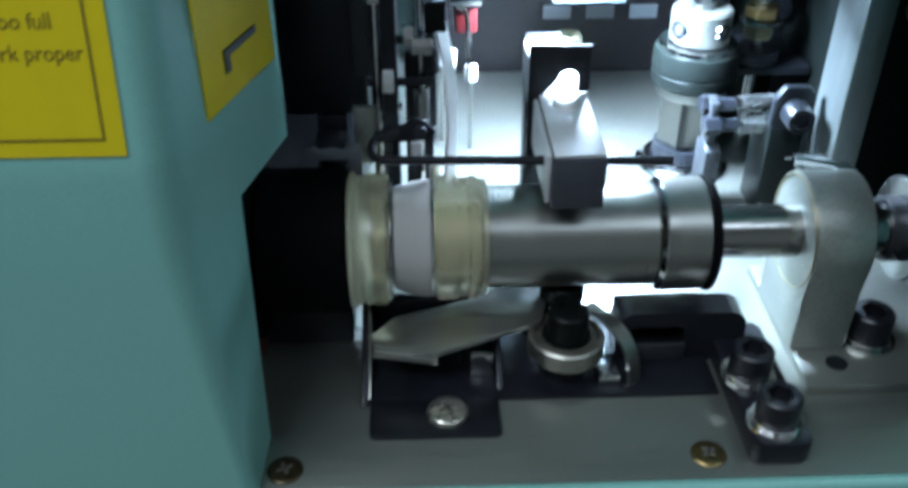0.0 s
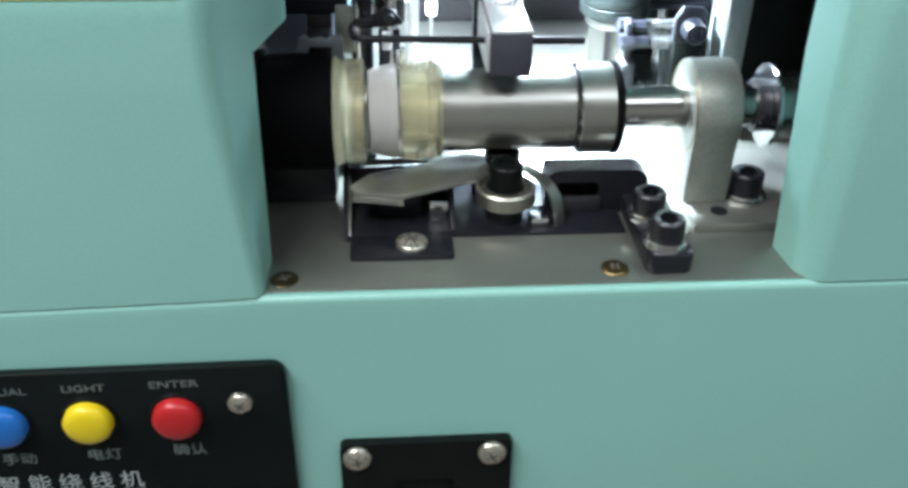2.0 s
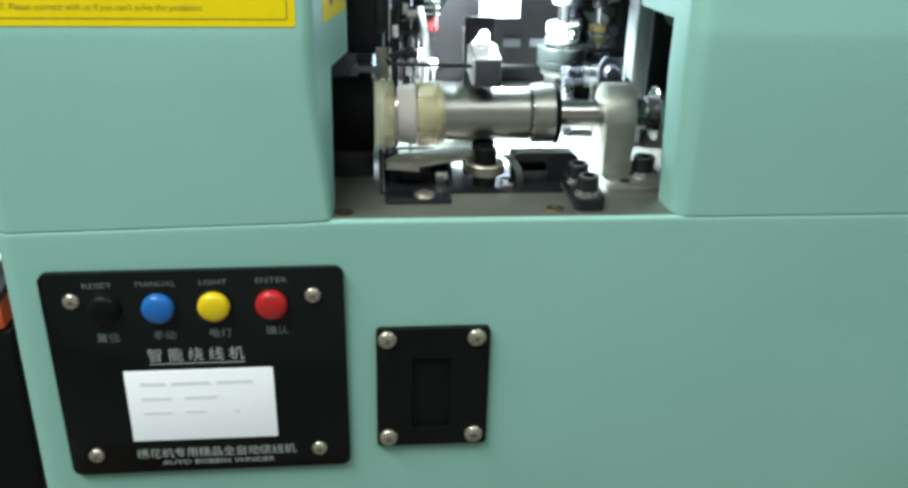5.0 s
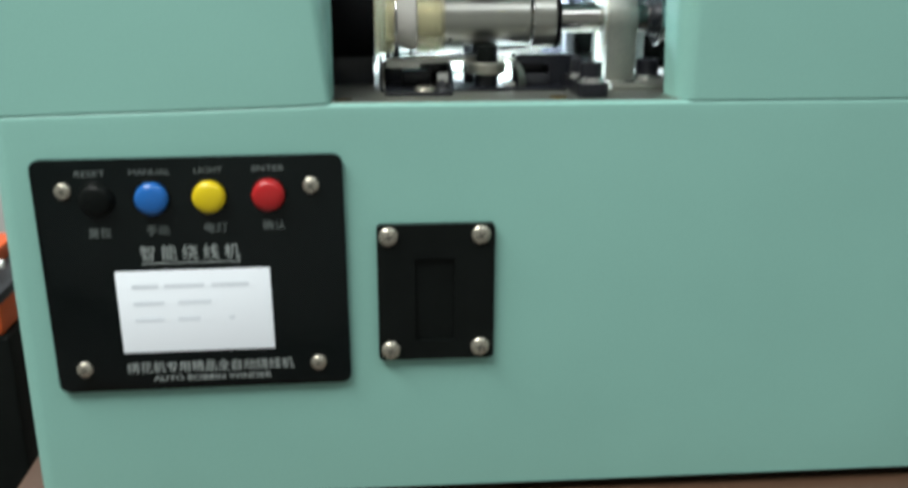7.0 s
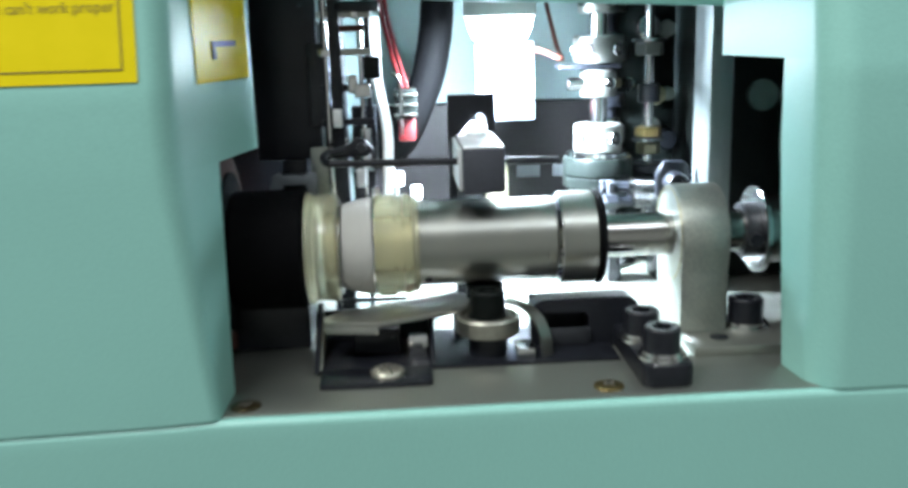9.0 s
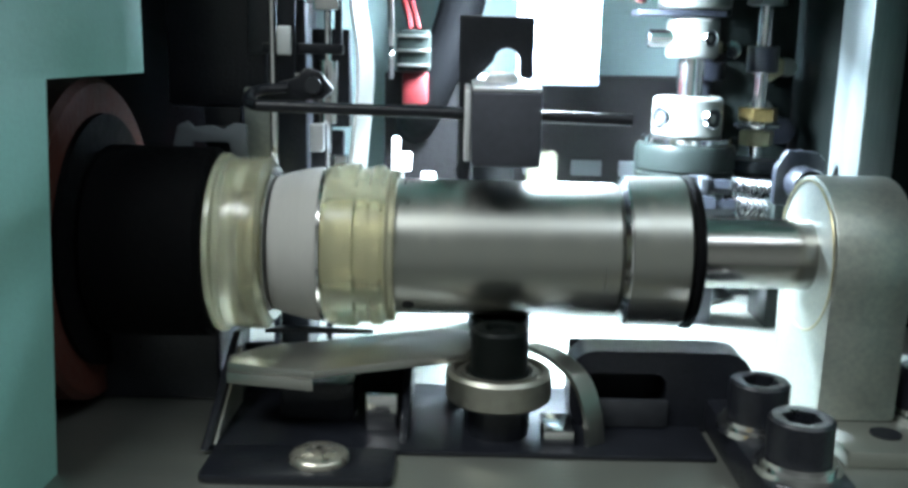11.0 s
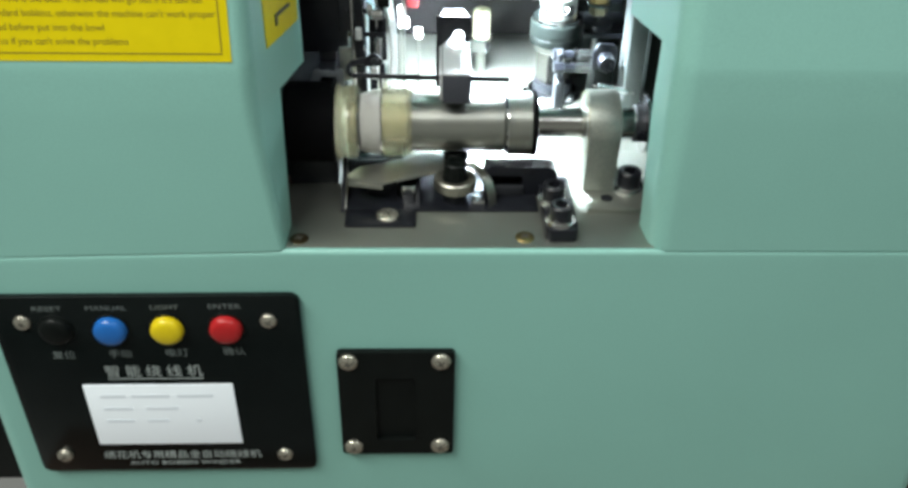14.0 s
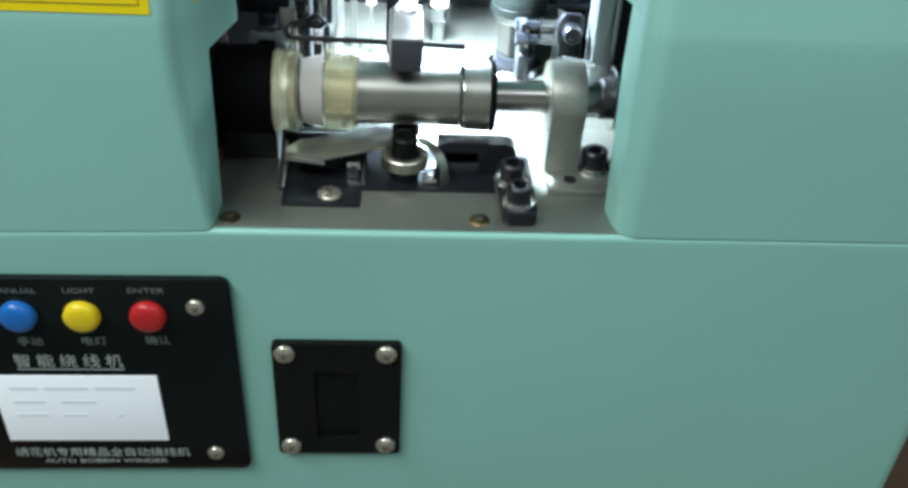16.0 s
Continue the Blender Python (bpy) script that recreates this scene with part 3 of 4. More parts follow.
bobbin = empty("bobbin", (0.004, AX_Y, AX_Z), "steel bobbin wound with white thread on the spindle", "bobbin")
part("thread", lathe([(0.0002, 0.0064), (0.0002, 0.0102), (0.0018, 0.0108), (0.0046, 0.0115), (0.0068, 0.0118), (0.0074, 0.0116), (0.0074, 0.0064), (0.0002, 0.0064)], C, "x", 64), THREAD, bobbin, "white wound thread")
part("flange", lathe([(-0.0005, 0.0064), (-0.0005, 0.0116), (-0.0001, 0.0117), (0.0000, 0.0064)], C, "x", 48), CHROME, bobbin, "thin steel flange")
part("flange", lathe([(0.0075, 0.0071), (0.0075, 0.0120), (0.0079, 0.0120), (0.0079, 0.0071)], C, "x", 48), CHROME, bobbin, "thin steel flange")

drum = empty("drive_drum", (-0.022, AX_Y, AX_Z), "black drive drum with a clear plastic cup", "drum")
part("drum", lathe([(-0.0258, 0), (-0.0258, 0.0138), (-0.0250, 0.0145), (-0.0094, 0.0145), (-0.0086, 0.0138), (-0.0086, 0)], C, "x", 56), RUBBER, drum)
part("cup", lathe([(-0.0085, 0.0), (-0.0085, 0.0130), (-0.0081, 0.0137), (-0.0074, 0.0137), (-0.0070, 0.0131), (-0.0058, 0.0129), (-0.0046, 0.0130), (-0.0024, 0.0132), (-0.0012, 0.0131), (-0.0008, 0.0125), (-0.0008, 0.0090), (-0.0040, 0.0084), (-0.0040, 0.0)], C, "x", 64), CLEAR, drum, "yellowed clear plastic cup")
part("pulley", lathe([(-0.0380, 0), (-0.0380, 0.0237), (-0.0370, 0.0246), (-0.0278, 0.0246), (-0.0268, 0.0237), (-0.0268, 0)], C, "x", 56), BROWN, drum, "red-brown rubber-faced pulley")
part("flange", lathe([(-0.0267, 0), (-0.0267, 0.0192), (-0.0259, 0.0192), (-0.0259, 0)], C, "x", 56), RUBBER, drum, "black drum flange")
# wider than the dark shape there: hides lit deck where shade should fall
part("bracket", box(-0.0420, -0.0090, AX_Y - 0.002, AX_Y + 0.020, DECK, AX_Z - 0.0125, 0.0008), BLACK, drum, "black bracket under the drum, widened to stand for the shade there")

# ---- bearing post ----
post = empty("bearing_post", (0.09, AX_Y, DECK), "cast aluminium bearing post with a round head", "bearing post")
R = 0.0122
outline = [(AX_Y - R * 0.86, DECK + 0.0024)] + [(AX_Y - R * 0.90, AX_Z - 0.008)] + [(AX_Y + R * math.cos(radians(a)), AX_Z + R * math.sin(radians(a))) for a in range(195, -16, -8)] + [(AX_Y + R * 0.90, AX_Z - 0.008), (AX_Y + R * 0.86, DECK + 0.0024)]
part("body", prism(outline, 0.0810, 0.0925, "x", 0.0005), ALU, post, angle=30)
part("rim", lathe([(0.0807, 0.0113), (0.0807, 0.0116), (0.0809, 0.0117), (0.0809, 0.0113), (0.0807, 0.0113)], C, "x", 56), DULL_BRASS, post, "dull brass rim")
part("bush", lathe([(0.0812, 0.0055), (0.0812, 0.0082), (0.0819, 0.0084), (0.0819, 0.0055), (0.0812, 0.0055)], C, "x", 40), DULL_BRASS, post, "brass-coloured bush rim")
part("base", box(0.0815, 0.1145, 0.0225, 0.064, DECK, DECK + 0.0024, 0.0004), STEEL, post, "steel base plate")
part("hole", lathe([(0.0, 0.0), (0.0, 0.0022), (0.00025, 0.0022), (0.00025, 0.0)], (0.0893, 0.0290, DECK + 0.0024), "z", 20), BLACK, post, "dark counterbored hole")
socket_bolt((0.0982, 0.0362, DECK + 0.0024), 0.0043, 0.0058, "black socket head bolt on steel washers beside the bearing post")
knob = empty("shaft_collar", (0.109, AX_Y, AX_Z), "bright steel collar with a black set screw", "collar")
part("disc", lathe([(0.1020, 0.0055), (0.1020, 0.0104), (0.1023, 0.0108), (0.1033, 0.0108), (0.1036, 0.0104), (0.1036, 0.0055), (0.1020, 0.0055)], C, "x", 56), CHROME, knob, "thin bright disc")
part("hub", lathe([(0.1037, 0.0055), (0.1037, 0.0080), (0.1042, 0.0085), (0.1120, 0.0085), (0.1127, 0.0078), (0.1127, 0.0055), (0.1037, 0.0055)], C, "x", 40), GROUND_STEEL, knob)
part("inner_hub", lathe([(0.0985, 0.0055), (0.0985, 0.0064), (0.0990, 0.0068), (0.1019, 0.0068), (0.1019, 0.0055), (0.0985, 0.0055)], C, "x", 40), TIN, knob, "dark inner hub")
part("set_screw", lathe([(-0.0082, 0), (-0.0082, 0.0016), (-0.0060, 0.0017), (-0.0060, 0)], (0.1003, AX_Y, AX_Z - 0.001), "y", 16), BLACK, knob, "black set screw")

# ---- deck screws ----
pan_screw("deck_screw", (-0.0200, 0.0066, DECK), "z", 0.0033, 0.0007, DARK_BRASS, "dark browned countersunk screw in the deck", "deck screws", 25)
pan_screw("deck_screw", (0.0578, 0.0076, DECK), "z", 0.0033, 0.0008, BRASS, "brass countersunk screw in the deck", "deck screws", 40)
pan_screw("deck_screw", (0.0610, 0.1257, DECK), "z", 0.0042, 0.0007, STEEL, "steel countersunk screw in the deck", "deck screws", 10)

# ---- slotted clamp bracket with two bolts ----
clamp = empty("clamp_bracket", (0.07, 0.02, DECK), "black steel clamp bracket bolted to the deck", "bracket")
part("foot", prism(rounded(0.0648, 0.0760, 0.0045, 0.0400, 0.0025), DECK, DECK + 0.0052, "z", 0.0006), BLACK, clamp)
bm = bmesh.new()
W0, W1, H0, H1 = 0.0446, 0.0712, DECK, 0.1725
outer, inner = rounded(W0, W1, H0, H1, 0.0036, 4), rounded(0.0468, 0.0588, 0.1628, 0.1692, 0.0018, 4)
loops = [[bm.verts.new((x, y, z)) for x, z in pts] for pts, y in ((inner, 0.0340), (outer, 0.0340), (outer, 0.0405), (inner, 0.0405))]
for a, b in zip(loops, loops[1:] + loops[:1]):
    for k in range(len(a)):
        j = (k + 1) % len(a)
        bm.faces.new([a[k], a[j], b[j], b[k]])
part("slotted_wall", bm, BLACK, clamp)
part("backing", box(0.0450, 0.0640, 0.0406, 0.0416, DECK + 0.0009, 0.1722, 0.0003), BLACK, clamp)
part("steel_insert", box(0.0468, 0.0590, 0.0328, 0.0339, DECK + 0.0009, 0.1655, 0.0003), TIN, clamp, "dark grey steel insert under the slot")
socket_bolt((0.0700, 0.0102, DECK + 0.0052), 0.0040, 0.0052, "black socket head bolt on steel washers in the clamp bracket")
socket_bolt((0.0688, 0.0230, DECK + 0.0052), 0.0040, 0.0052, "black socket head bolt on steel washers in the clamp bracket")

# ---- cutter unit on the deck ----
cutter = empty("thread_cutter", (0.01, 0.03, DECK), "black sheet steel thread cutter unit on the deck", "thread cutter")
part("foot", prism(rounded(-0.0050, 0.0200, 0.0132, 0.0232, 0.0012), DECK, DECK + 0.0012, "z", 0.0003), BLACK, cutter)
part("floor", box(-0.0065, 0.0640, 0.0232, 0.0500, DECK, DECK + 0.0008, 0.0003), BLACK, cutter)
part("side_gusset", prism([(0.0215, DECK + 0.0008), (0.0460, DECK + 0.0008), (0.0460, 0.1712), (0.0420, 0.1718)], -0.0068, -0.0056, "x", 0.0002), BLACK, cutter)
part("side_gusset", prism([(0.0255, DECK + 0.0008), (0.0460, DECK + 0.0008), (0.0460, 0.1690), (0.0420, 0.1700)], 0.0200, 0.0212, "x", 0.0002), BLACK, cutter)
part("back_wall", box(-0.0056, 0.0200, 0.0445, 0.0457, DECK + 0.0008, 0.1690, 0.0003), BLACK, cutter)
part("lug", box(0.0150, 0.0195, 0.0300, 0.0312, DECK + 0.0008, 0.1665, 0.0003), CHROME, cutter, "small bright lug")
part("gusset_lining", prism([(0.0235, DECK + 0.0009), (0.0400, DECK + 0.0009), (0.0400, 0.1700)], -0.0055, -0.0050, "x", 0.0001), BLADE, cutter, "bare steel gusset lining")
part("block", box(0.0020, 0.0130, 0.0330, 0.0420, DECK + 0.0008, 0.1670, 0.0006), BLACK, cutter)
pan_screw("slot_screw", (0.0099, 0.0190, DECK + 0.0012), "z", 0.0040, 0.0016, SCREW, "bright domed screw holding the cutter's black foot", "cutter screws", 30)

lever = empty("swing_lever", (0.0302, 0.042, 0.170), "flat bright steel lever with a blunt tip", "lever")
part("blade", prism([(-0.0047, 0.0308), (-0.0042, 0.0274), (0.0082, 0.0248), (0.0140, 0.0274), (0.0292, 0.0338), (0.0308, 0.0400), (0.0306, 0.0452), (0.0258, 0.0470), (0.0116, 0.0404), (-0.0003, 0.0362)], 0.1705, 0.1717, "z", 0.0002), BLADE, lever)
part("return_lip", prism([(-0.0044, 0.0280), (0.0080, 0.0254), (0.0082, 0.0246), (-0.0043, 0.0272)], 0.1688, 0.1704, "z", 0.0001), BLADE, lever, "folded lip at the lever's tip")
part("pivot_bolt", lathe([(DECK + 0.0008, 0), (DECK + 0.0008, 0.0036), (0.1718, 0.0036), (0.1719, 0.0046), (0.1749, 0.0046), (0.1753, 0.0042), (0.1753, 0)], (0.0344, 0.0425, 0), "z", 24), BLACK_PLASTIC, lever, "black pivot bolt")
part("knife", prism([(-0.0015, 0.0400), (0.0005, 0.0425), (0.0150, 0.0412), (0.0150, 0.0405)], 0.1723, 0.1729, "z", 0.0001), BLACK, lever, "thin dark knife")
part("pivot", lathe([(DECK, 0), (DECK, 0.0020), (0.1706, 0.0020), (0.1706, 0)], (0.0285, 0.0440, 0), "z", 16), BLACK, lever)

roller = empty("roller_bearing", (0.0340, 0.0312, DECK), "steel ball bearing roller under a black bolt", "bearing")
RB = (0.0340, 0.0312, 0)
part("spacer", lathe([(DECK + 0.0008, 0), (DECK + 0.0008, 0.0046), (0.1662, 0.0046), (0.1662, 0)], RB, "z", 28), BLACK, roller)
part("outer_race", lathe([(0.1662, 0.0062), (0.1662, 0.0071), (0.1666, 0.0076), (0.1701, 0.0076), (0.1706, 0.0071), (0.1706, 0.0065), (0.1703, 0.0063), (0.1662, 0.0062)], RB, "z", 48), DULL_STEEL, roller, "dull steel bearing ring")
part("shield", lathe([(0.1664, 0.0045), (0.1664, 0.0062), (0.1699, 0.0062), (0.1699, 0.0056), (0.1704, 0.0055), (0.1704, 0.0049), (0.1664, 0.0045)], RB, "z", 40), DULL_STEEL, roller, "grooved steel shield")
part("stud", lathe([(0.1664, 0), (0.1664, 0.0044), (0.1704, 0.0044), (0.1705, 0.0041), (0.1762, 0.0041), (0.1766, 0.0037), (0.1766, 0.0023), (0.1758, 0.0021), (0.1758, 0)], RB, "z", 28), BLACK_PLASTIC, roller, "black stud through the bearing")
part("shim", box(0.0402, 0.0446, 0.0258, 0.0330, DECK + 0.0008, DECK + 0.0030, 0.0003), CHROME, roller, "small bright shim")

finger = empty("curved_finger", (0.044, 0.033, DECK), "curved bright steel finger beside the roller", "finger")
part("strip", ribbon(curve_points([(0.0390, 0.0385, 0.1718), (0.0428, 0.0335, 0.1715), (0.0456, 0.0298, 0.1695), (0.0471, 0.0276, 0.1655), (0.0476, 0.0268, DECK + 0.0008)], 6), (0.0013, 0.0009, 0.0), 0.0007), TURNED, finger)

# ---- presser arm ----
ANODISED = material("dark anodised bar", (0.062, 0.065, 0.080), 0.40, 0.3, 0.15, 150, 0.10)
arm = empty("presser_arm", (0.034, 0.06, 0.205), "grey metal presser arm over the spindle", "arm")
part("bar", box(0.0292, 0.0388, 0.0313, 0.0860, 0.1995, 0.2097, 0.0004), ANODISED, arm)
# thin pale cap: the lamp's light on the bar's top, put into its colour
part("lit_top", box(0.0293, 0.0387, 0.0318, 0.0855, 0.20975, 0.2104, 0.0002), BRIGHT, arm, "arm's top, coloured pale for the lamp's light on it")
part("carrier", box(0.0300, 0.0380, 0.0840, 0.0900, DECK, 0.2103, 0.0005), BLACK, arm, "black upright carrier")
part("screw_head", lathe([(0.2104, 0), (0.2104, 0.0026), (0.2112, 0.0026), (0.2117, 0.0020), (0.2118, 0)], (0.0340, 0.0520, 0), "z", 24), BRIGHT, arm, "pale domed screw head")
part("cheek_plate", box(0.0282, 0.0291, 0.0330, 0.0560, 0.2000, 0.2098, 0.0002), BRIGHT, arm, "thin pale cheek plate")
yoke = empty("yoke_plate", (0.032, 0.061, 0.2), "thin black yoke plate with an arched slot over the arm", "plate")
arch = [(0.0349 + 0.0021 * math.cos(radians(a)), 0.2134 + 0.0021 * math.sin(radians(a))) for a in range(0, 181, 15)]
outline = [(0.0370, 0.2108), (0.0392, 0.2108), (0.0392, 0.2205), (0.0272, 0.2205), (0.0272, 0.1935), (0.0291, 0.1935), (0.0302, 0.2108)] + arch[::-1]
part("plate", prism(outline, 0.0565, 0.0577, "y", 0.0002), BLACK, yoke)
rod = empty("guide_rod", (0.026, 0.0378, 0.2065), "thin black guide rod with a lever end", "rod")
part("rod", tube([(-0.0015, 0.0378, 0.2068), (0.0520, 0.0372, 0.2059)], 0.00085, 12), BLACK, rod)
part("hook", tube(curve_points([(-0.0015, 0.0378, 0.2068), (-0.0028, 0.0388, 0.2072), (-0.0032, 0.0410, 0.2080), (-0.0020, 0.0430, 0.2087), (0.0020, 0.0436, 0.2092)], 6), 0.00085, 10), BLACK, rod)
part("end_lever", prism([(-0.0028, 0.2070), (0.0070, 0.2074), (0.0088, 0.2090), (0.0066, 0.2116), (0.0046, 0.2122), (0.0030, 0.2106), (-0.0030, 0.2090)], 0.0437, 0.0452, "y", 0.0004), BLACK, rod)
part("pin", lathe([(0.0424, 0), (0.0424, 0.0012), (0.0437, 0.0013), (0.0437, 0)], (0.0058, 0, 0.2096), "y", 16), TIN, rod, "small dark pin")

# ---- uprights and thread guides ----
column = empty("square_column", (0.105, 0.085, DECK), "square bright aluminium column on the deck", "column")
part("bar", box(0.1012, 0.1078, 0.0770, 0.0915, DECK, 0.286, 0.0005), DRAWN, column)

guide = empty("thread_guide", (0.003, 0.055, DECK), "upright steel thread guide with thin rods", "thread guide")
part("rod", tube([(-0.0022, 0.0540, DECK), (-0.0022, 0.0540, 0.262)], 0.0007, 10), CHROME, guide, "thin polished rod")
part("rod", tube([(0.0062, 0.0560, DECK), (0.0062, 0.0560, 0.262)], 0.0006, 10), CHROME, guide, "thin polished rod")
# glossy metal leaf; the white colour stands in for the lamp's glare on it
part("leaf", ribbon(curve_points([(0.0112, 0.0500, 0.1930), (0.0117, 0.0515, 0.1990), (0.0120, 0.0580, 0.2120), (0.0100, 0.0640, 0.2240), (0.0096, 0.0660, 0.2400)], 6), (0.0010, 0.0022, 0), 0.0006), WHITE_PLASTIC, guide, "bent metal leaf spring, coloured white for its glare")
part("plate", box(-0.0075, -0.0030, 0.0560, 0.0575, 0.1960, 0.2085, 0.0003), ALU, guide, "small grey plate")
part("plate", box(0.0030, 0.0092, 0.0600, 0.0640, 0.2020, 0.2180, 0.0004), BLACK, guide)
part("cheek", box(-0.0210, -0.0045, 0.0600, 0.0640, 0.2050, 0.2600, 0.0008), BLACK, guide, "black upright plate")
part("cheek", box(-0.0040, 0.0015, 0.0640, 0.0760, DECK, 0.2600, 0.0008), BLACK, guide, "black upright plate")
part("block", box(0.0030, 0.0085, 0.0575, 0.0598, 0.1860, 0.2018, 0.0004), BLACK, guide, "black slider block")
part("sleeve", lathe([(0.2030, 0), (0.2030, 0.0017), (0.2130, 0.0017), (0.2130, 0)], (0.0062, 0.0560, 0), "z", 18), CHROME, guide, "polished sleeve")
part("slide_bar", box(-0.0012, 0.0016, 0.0520, 0.0534, 0.2085, 0.2620, 0.0003), BLACK, guide, "black slide bar")
part("slide_bar", box(0.0074, 0.0086, 0.0548, 0.0560, 0.2140, 0.2620, 0.0002), BLACK, guide, "black slide bar")
for z in (0.2140, 0.2225, 0.2310, 0.2400):
    part("cross_piece", box(-0.0040, 0.0090, 0.0536, 0.0546, z, z + 0.0016, 0.0003), BLACK if z < 0.23 else TURNED, guide, "short cross piece")
part("eye", tube(curve_points([(0.0135, 0.0640, 0.2260), (0.0152, 0.0640, 0.2245), (0.0157, 0.0640, 0.2180), (0.0157, 0.0640, 0.2100)], 6), 0.0005, 8), CHROME, guide, "hooked wire eye")
part("clip_plate", prism([(-0.0182, 0.1965), (-0.0166, 0.2026), (-0.0150, 0.2034), (-0.0140, 0.2024), (-0.0112, 0.2028), (-0.0095, 0.2022), (-0.0078, 0.2032), (-0.0058, 0.2030), (-0.0056, 0.1965), (-0.0078, 0.1965), (-0.0086, 0.2002), (-0.0142, 0.2002), (-0.0150, 0.1965)], 0.0498, 0.0508, "y", 0.0002), GREY_PLASTIC, guide, "pale notched plate")
part("clip_arm", box(-0.0150, -0.0090, 0.0509, 0.0599, 0.2008, 0.2018, 0.0002), TIN, guide, "dark plate holder")
part("clip_stand", box(-0.0150, -0.0090, 0.0600, 0.0612, DECK, 0.2050, 0.0002), BLACK, guide)
for x, z, w, h in ((0.0064, 0.2224, 0.0040, 0.0034), (0.0016, 0.2102, 0.0016, 0.0018), (-0.0022, 0.2316, 0.0024, 0.0020), (0.0052, 0.2414, 0.0018, 0.0032)):
    part("clip", box(x - w / 2, x + w / 2, 0.0524, 0.0534, z - h / 2, z + h / 2, 0.0003), CHROME, guide, "small bright clip")
part("red_strip", box(-0.0012, 0.0074, 0.0522, 0.0531, 0.2366, 0.2382, 0.0002), BROWN, guide, "dark red strip")
part("head_bar", box(0.0005, 0.0112, 0.0520, 0.0534, 0.2412, 0.2438, 0.0003), BLACK, guide, "black head bar")
part("stop_block", box(0.0068, 0.0110, 0.0522, 0.0545, 0.2252, 0.2306, 0.0004), BLACK_PLASTIC, guide, "black stop block")
part("grey_strip", box(-0.0072, -0.0030, 0.0586, 0.0596, 0.2138, 0.2340, 0.0003), TIN, guide, "dark grey strip")
part("red_tab", box(-0.0133, -0.0088, 0.0605, 0.0635, 0.1950, 0.1992, 0.0004), BROWN, guide, "dark red tab")
for k, (x, y, z) in enumerate(((0.0040, 0.0540, 0.2240), (0.0050, 0.0520, 0.2010), (0.0085, 0.0540, 0.1960), (0.0000, 0.0520, 0.2160))):
    part("clip", box(x - 0.0011, x + 0.0011, y - 0.001, y + 0.001, z - 0.0022, z + 0.0022, 0.0003), BRIGHT if k % 2 else CHROME, guide, "small bright clip")

# ---- upright tension spindle at the back ----
SX, SY = 0.0784, 0.1170
tower = empty("tension_spindle", (SX, SY, DECK), "upright steel tension spindle with collars and set screws", "spindle")
S = (SX, SY, 0)
part("base", lathe([(DECK, 0), (DECK, 0.0122), (DECK + 0.0010, 0.0126), (DECK + 0.0022, 0.0108), (DECK + 0.0030, 0.0104), (DECK + 0.0034, 0)], S, "z", 40), CHROME, tower)
part("base_ring", lathe([(DECK + 0.0034, 0), (DECK + 0.0034, 0.0086), (DECK + 0.0072, 0.0082), (DECK + 0.0074, 0)], S, "z", 36), BLACK, tower)
part("hexagon", lathe([(DECK + 0.0074, 0), (DECK + 0.0074, 0.0070), (DECK + 0.0080, 0.0076), (0.1816, 0.0076), (0.1822, 0.0070), (0.1822, 0)], S, "z", 6), GROUND_STEEL, tower, "steel hexagon")
part("spacer_ring", lathe([(0.1822, 0), (0.1822, 0.0088), (0.1828, 0.0092), (0.1846, 0.0092), (0.1850, 0.0086), (0.1850, 0)], S, "z", 40), TURNED, tower, "steel spacer ring")
part("black_collar", lathe([(0.1850, 0), (0.1850, 0.0098), (0.1858, 0.0110), (0.1888, 0.0112), (0.1890, 0.0109), (0.1896, 0.0109), (0.1898, 0.0112), (0.1940, 0.0112), (0.1950, 0.0108), (0.1956, 0.0093), (0.1956, 0)], S, "z", 44), BLACK_PLASTIC, tower, "black grooved collar")
part("washer", lathe([(0.1956, 0), (0.1956, 0.0100), (0.1966, 0.0100), (0.1966, 0)], S, "z", 44), CHROME, tower)
part("shaft", lathe([(0.1966, 0), (0.1966, 0.0030), (0.285, 0.0030), (0.285, 0)], S, "z", 28), CHROME, tower)


def clamp_collar(z0, z1, r, angles, hole):
    """A clamp collar on the tension spindle with countersunk set screws round it."""
    ring = part("steel_collar", lathe([(z0, 0.0031), (z0, r - 0.0006), (z0 + 0.0006, r), (z1 - 0.0006, r), (z1, r - 0.0006), (z1, 0.0031), (z0, 0.0031)], S, "z", 48), COLLAR, tower, "steel collar with set screws")
    for a in angles:
        u = radians(a)
        out = Vector((math.cos(u), math.sin(u), 0))
        m = Matrix.Translation(Vector((SX, SY, (z0 + z1) / 2)) + out * r) @ out.to_track_quat("Z", "Y").to_matrix().to_4x4()
        for name, profile, mat, words in (("hole_rim", [(-0.0006, hole), (0.0003, hole + 0.0001), (0.0004, hole + 0.0004), (-0.0006, hole + 0.0007), (-0.0006, hole)], CHROME, "bright hole rim"), ("set_screw", [(-0.0005, 0), (-0.0005, hole), (0.00005, hole), (0.00005, hole * 0.55), (-0.0003, hole * 0.5), (-0.0003, 0)], BLACK, "dark set screw")):
            bm = lathe(profile, (0, 0, 0), "z", 20)
            bmesh.ops.transform(bm, matrix=m, verts=bm.verts)
            part(name, bm, mat, ring, words)


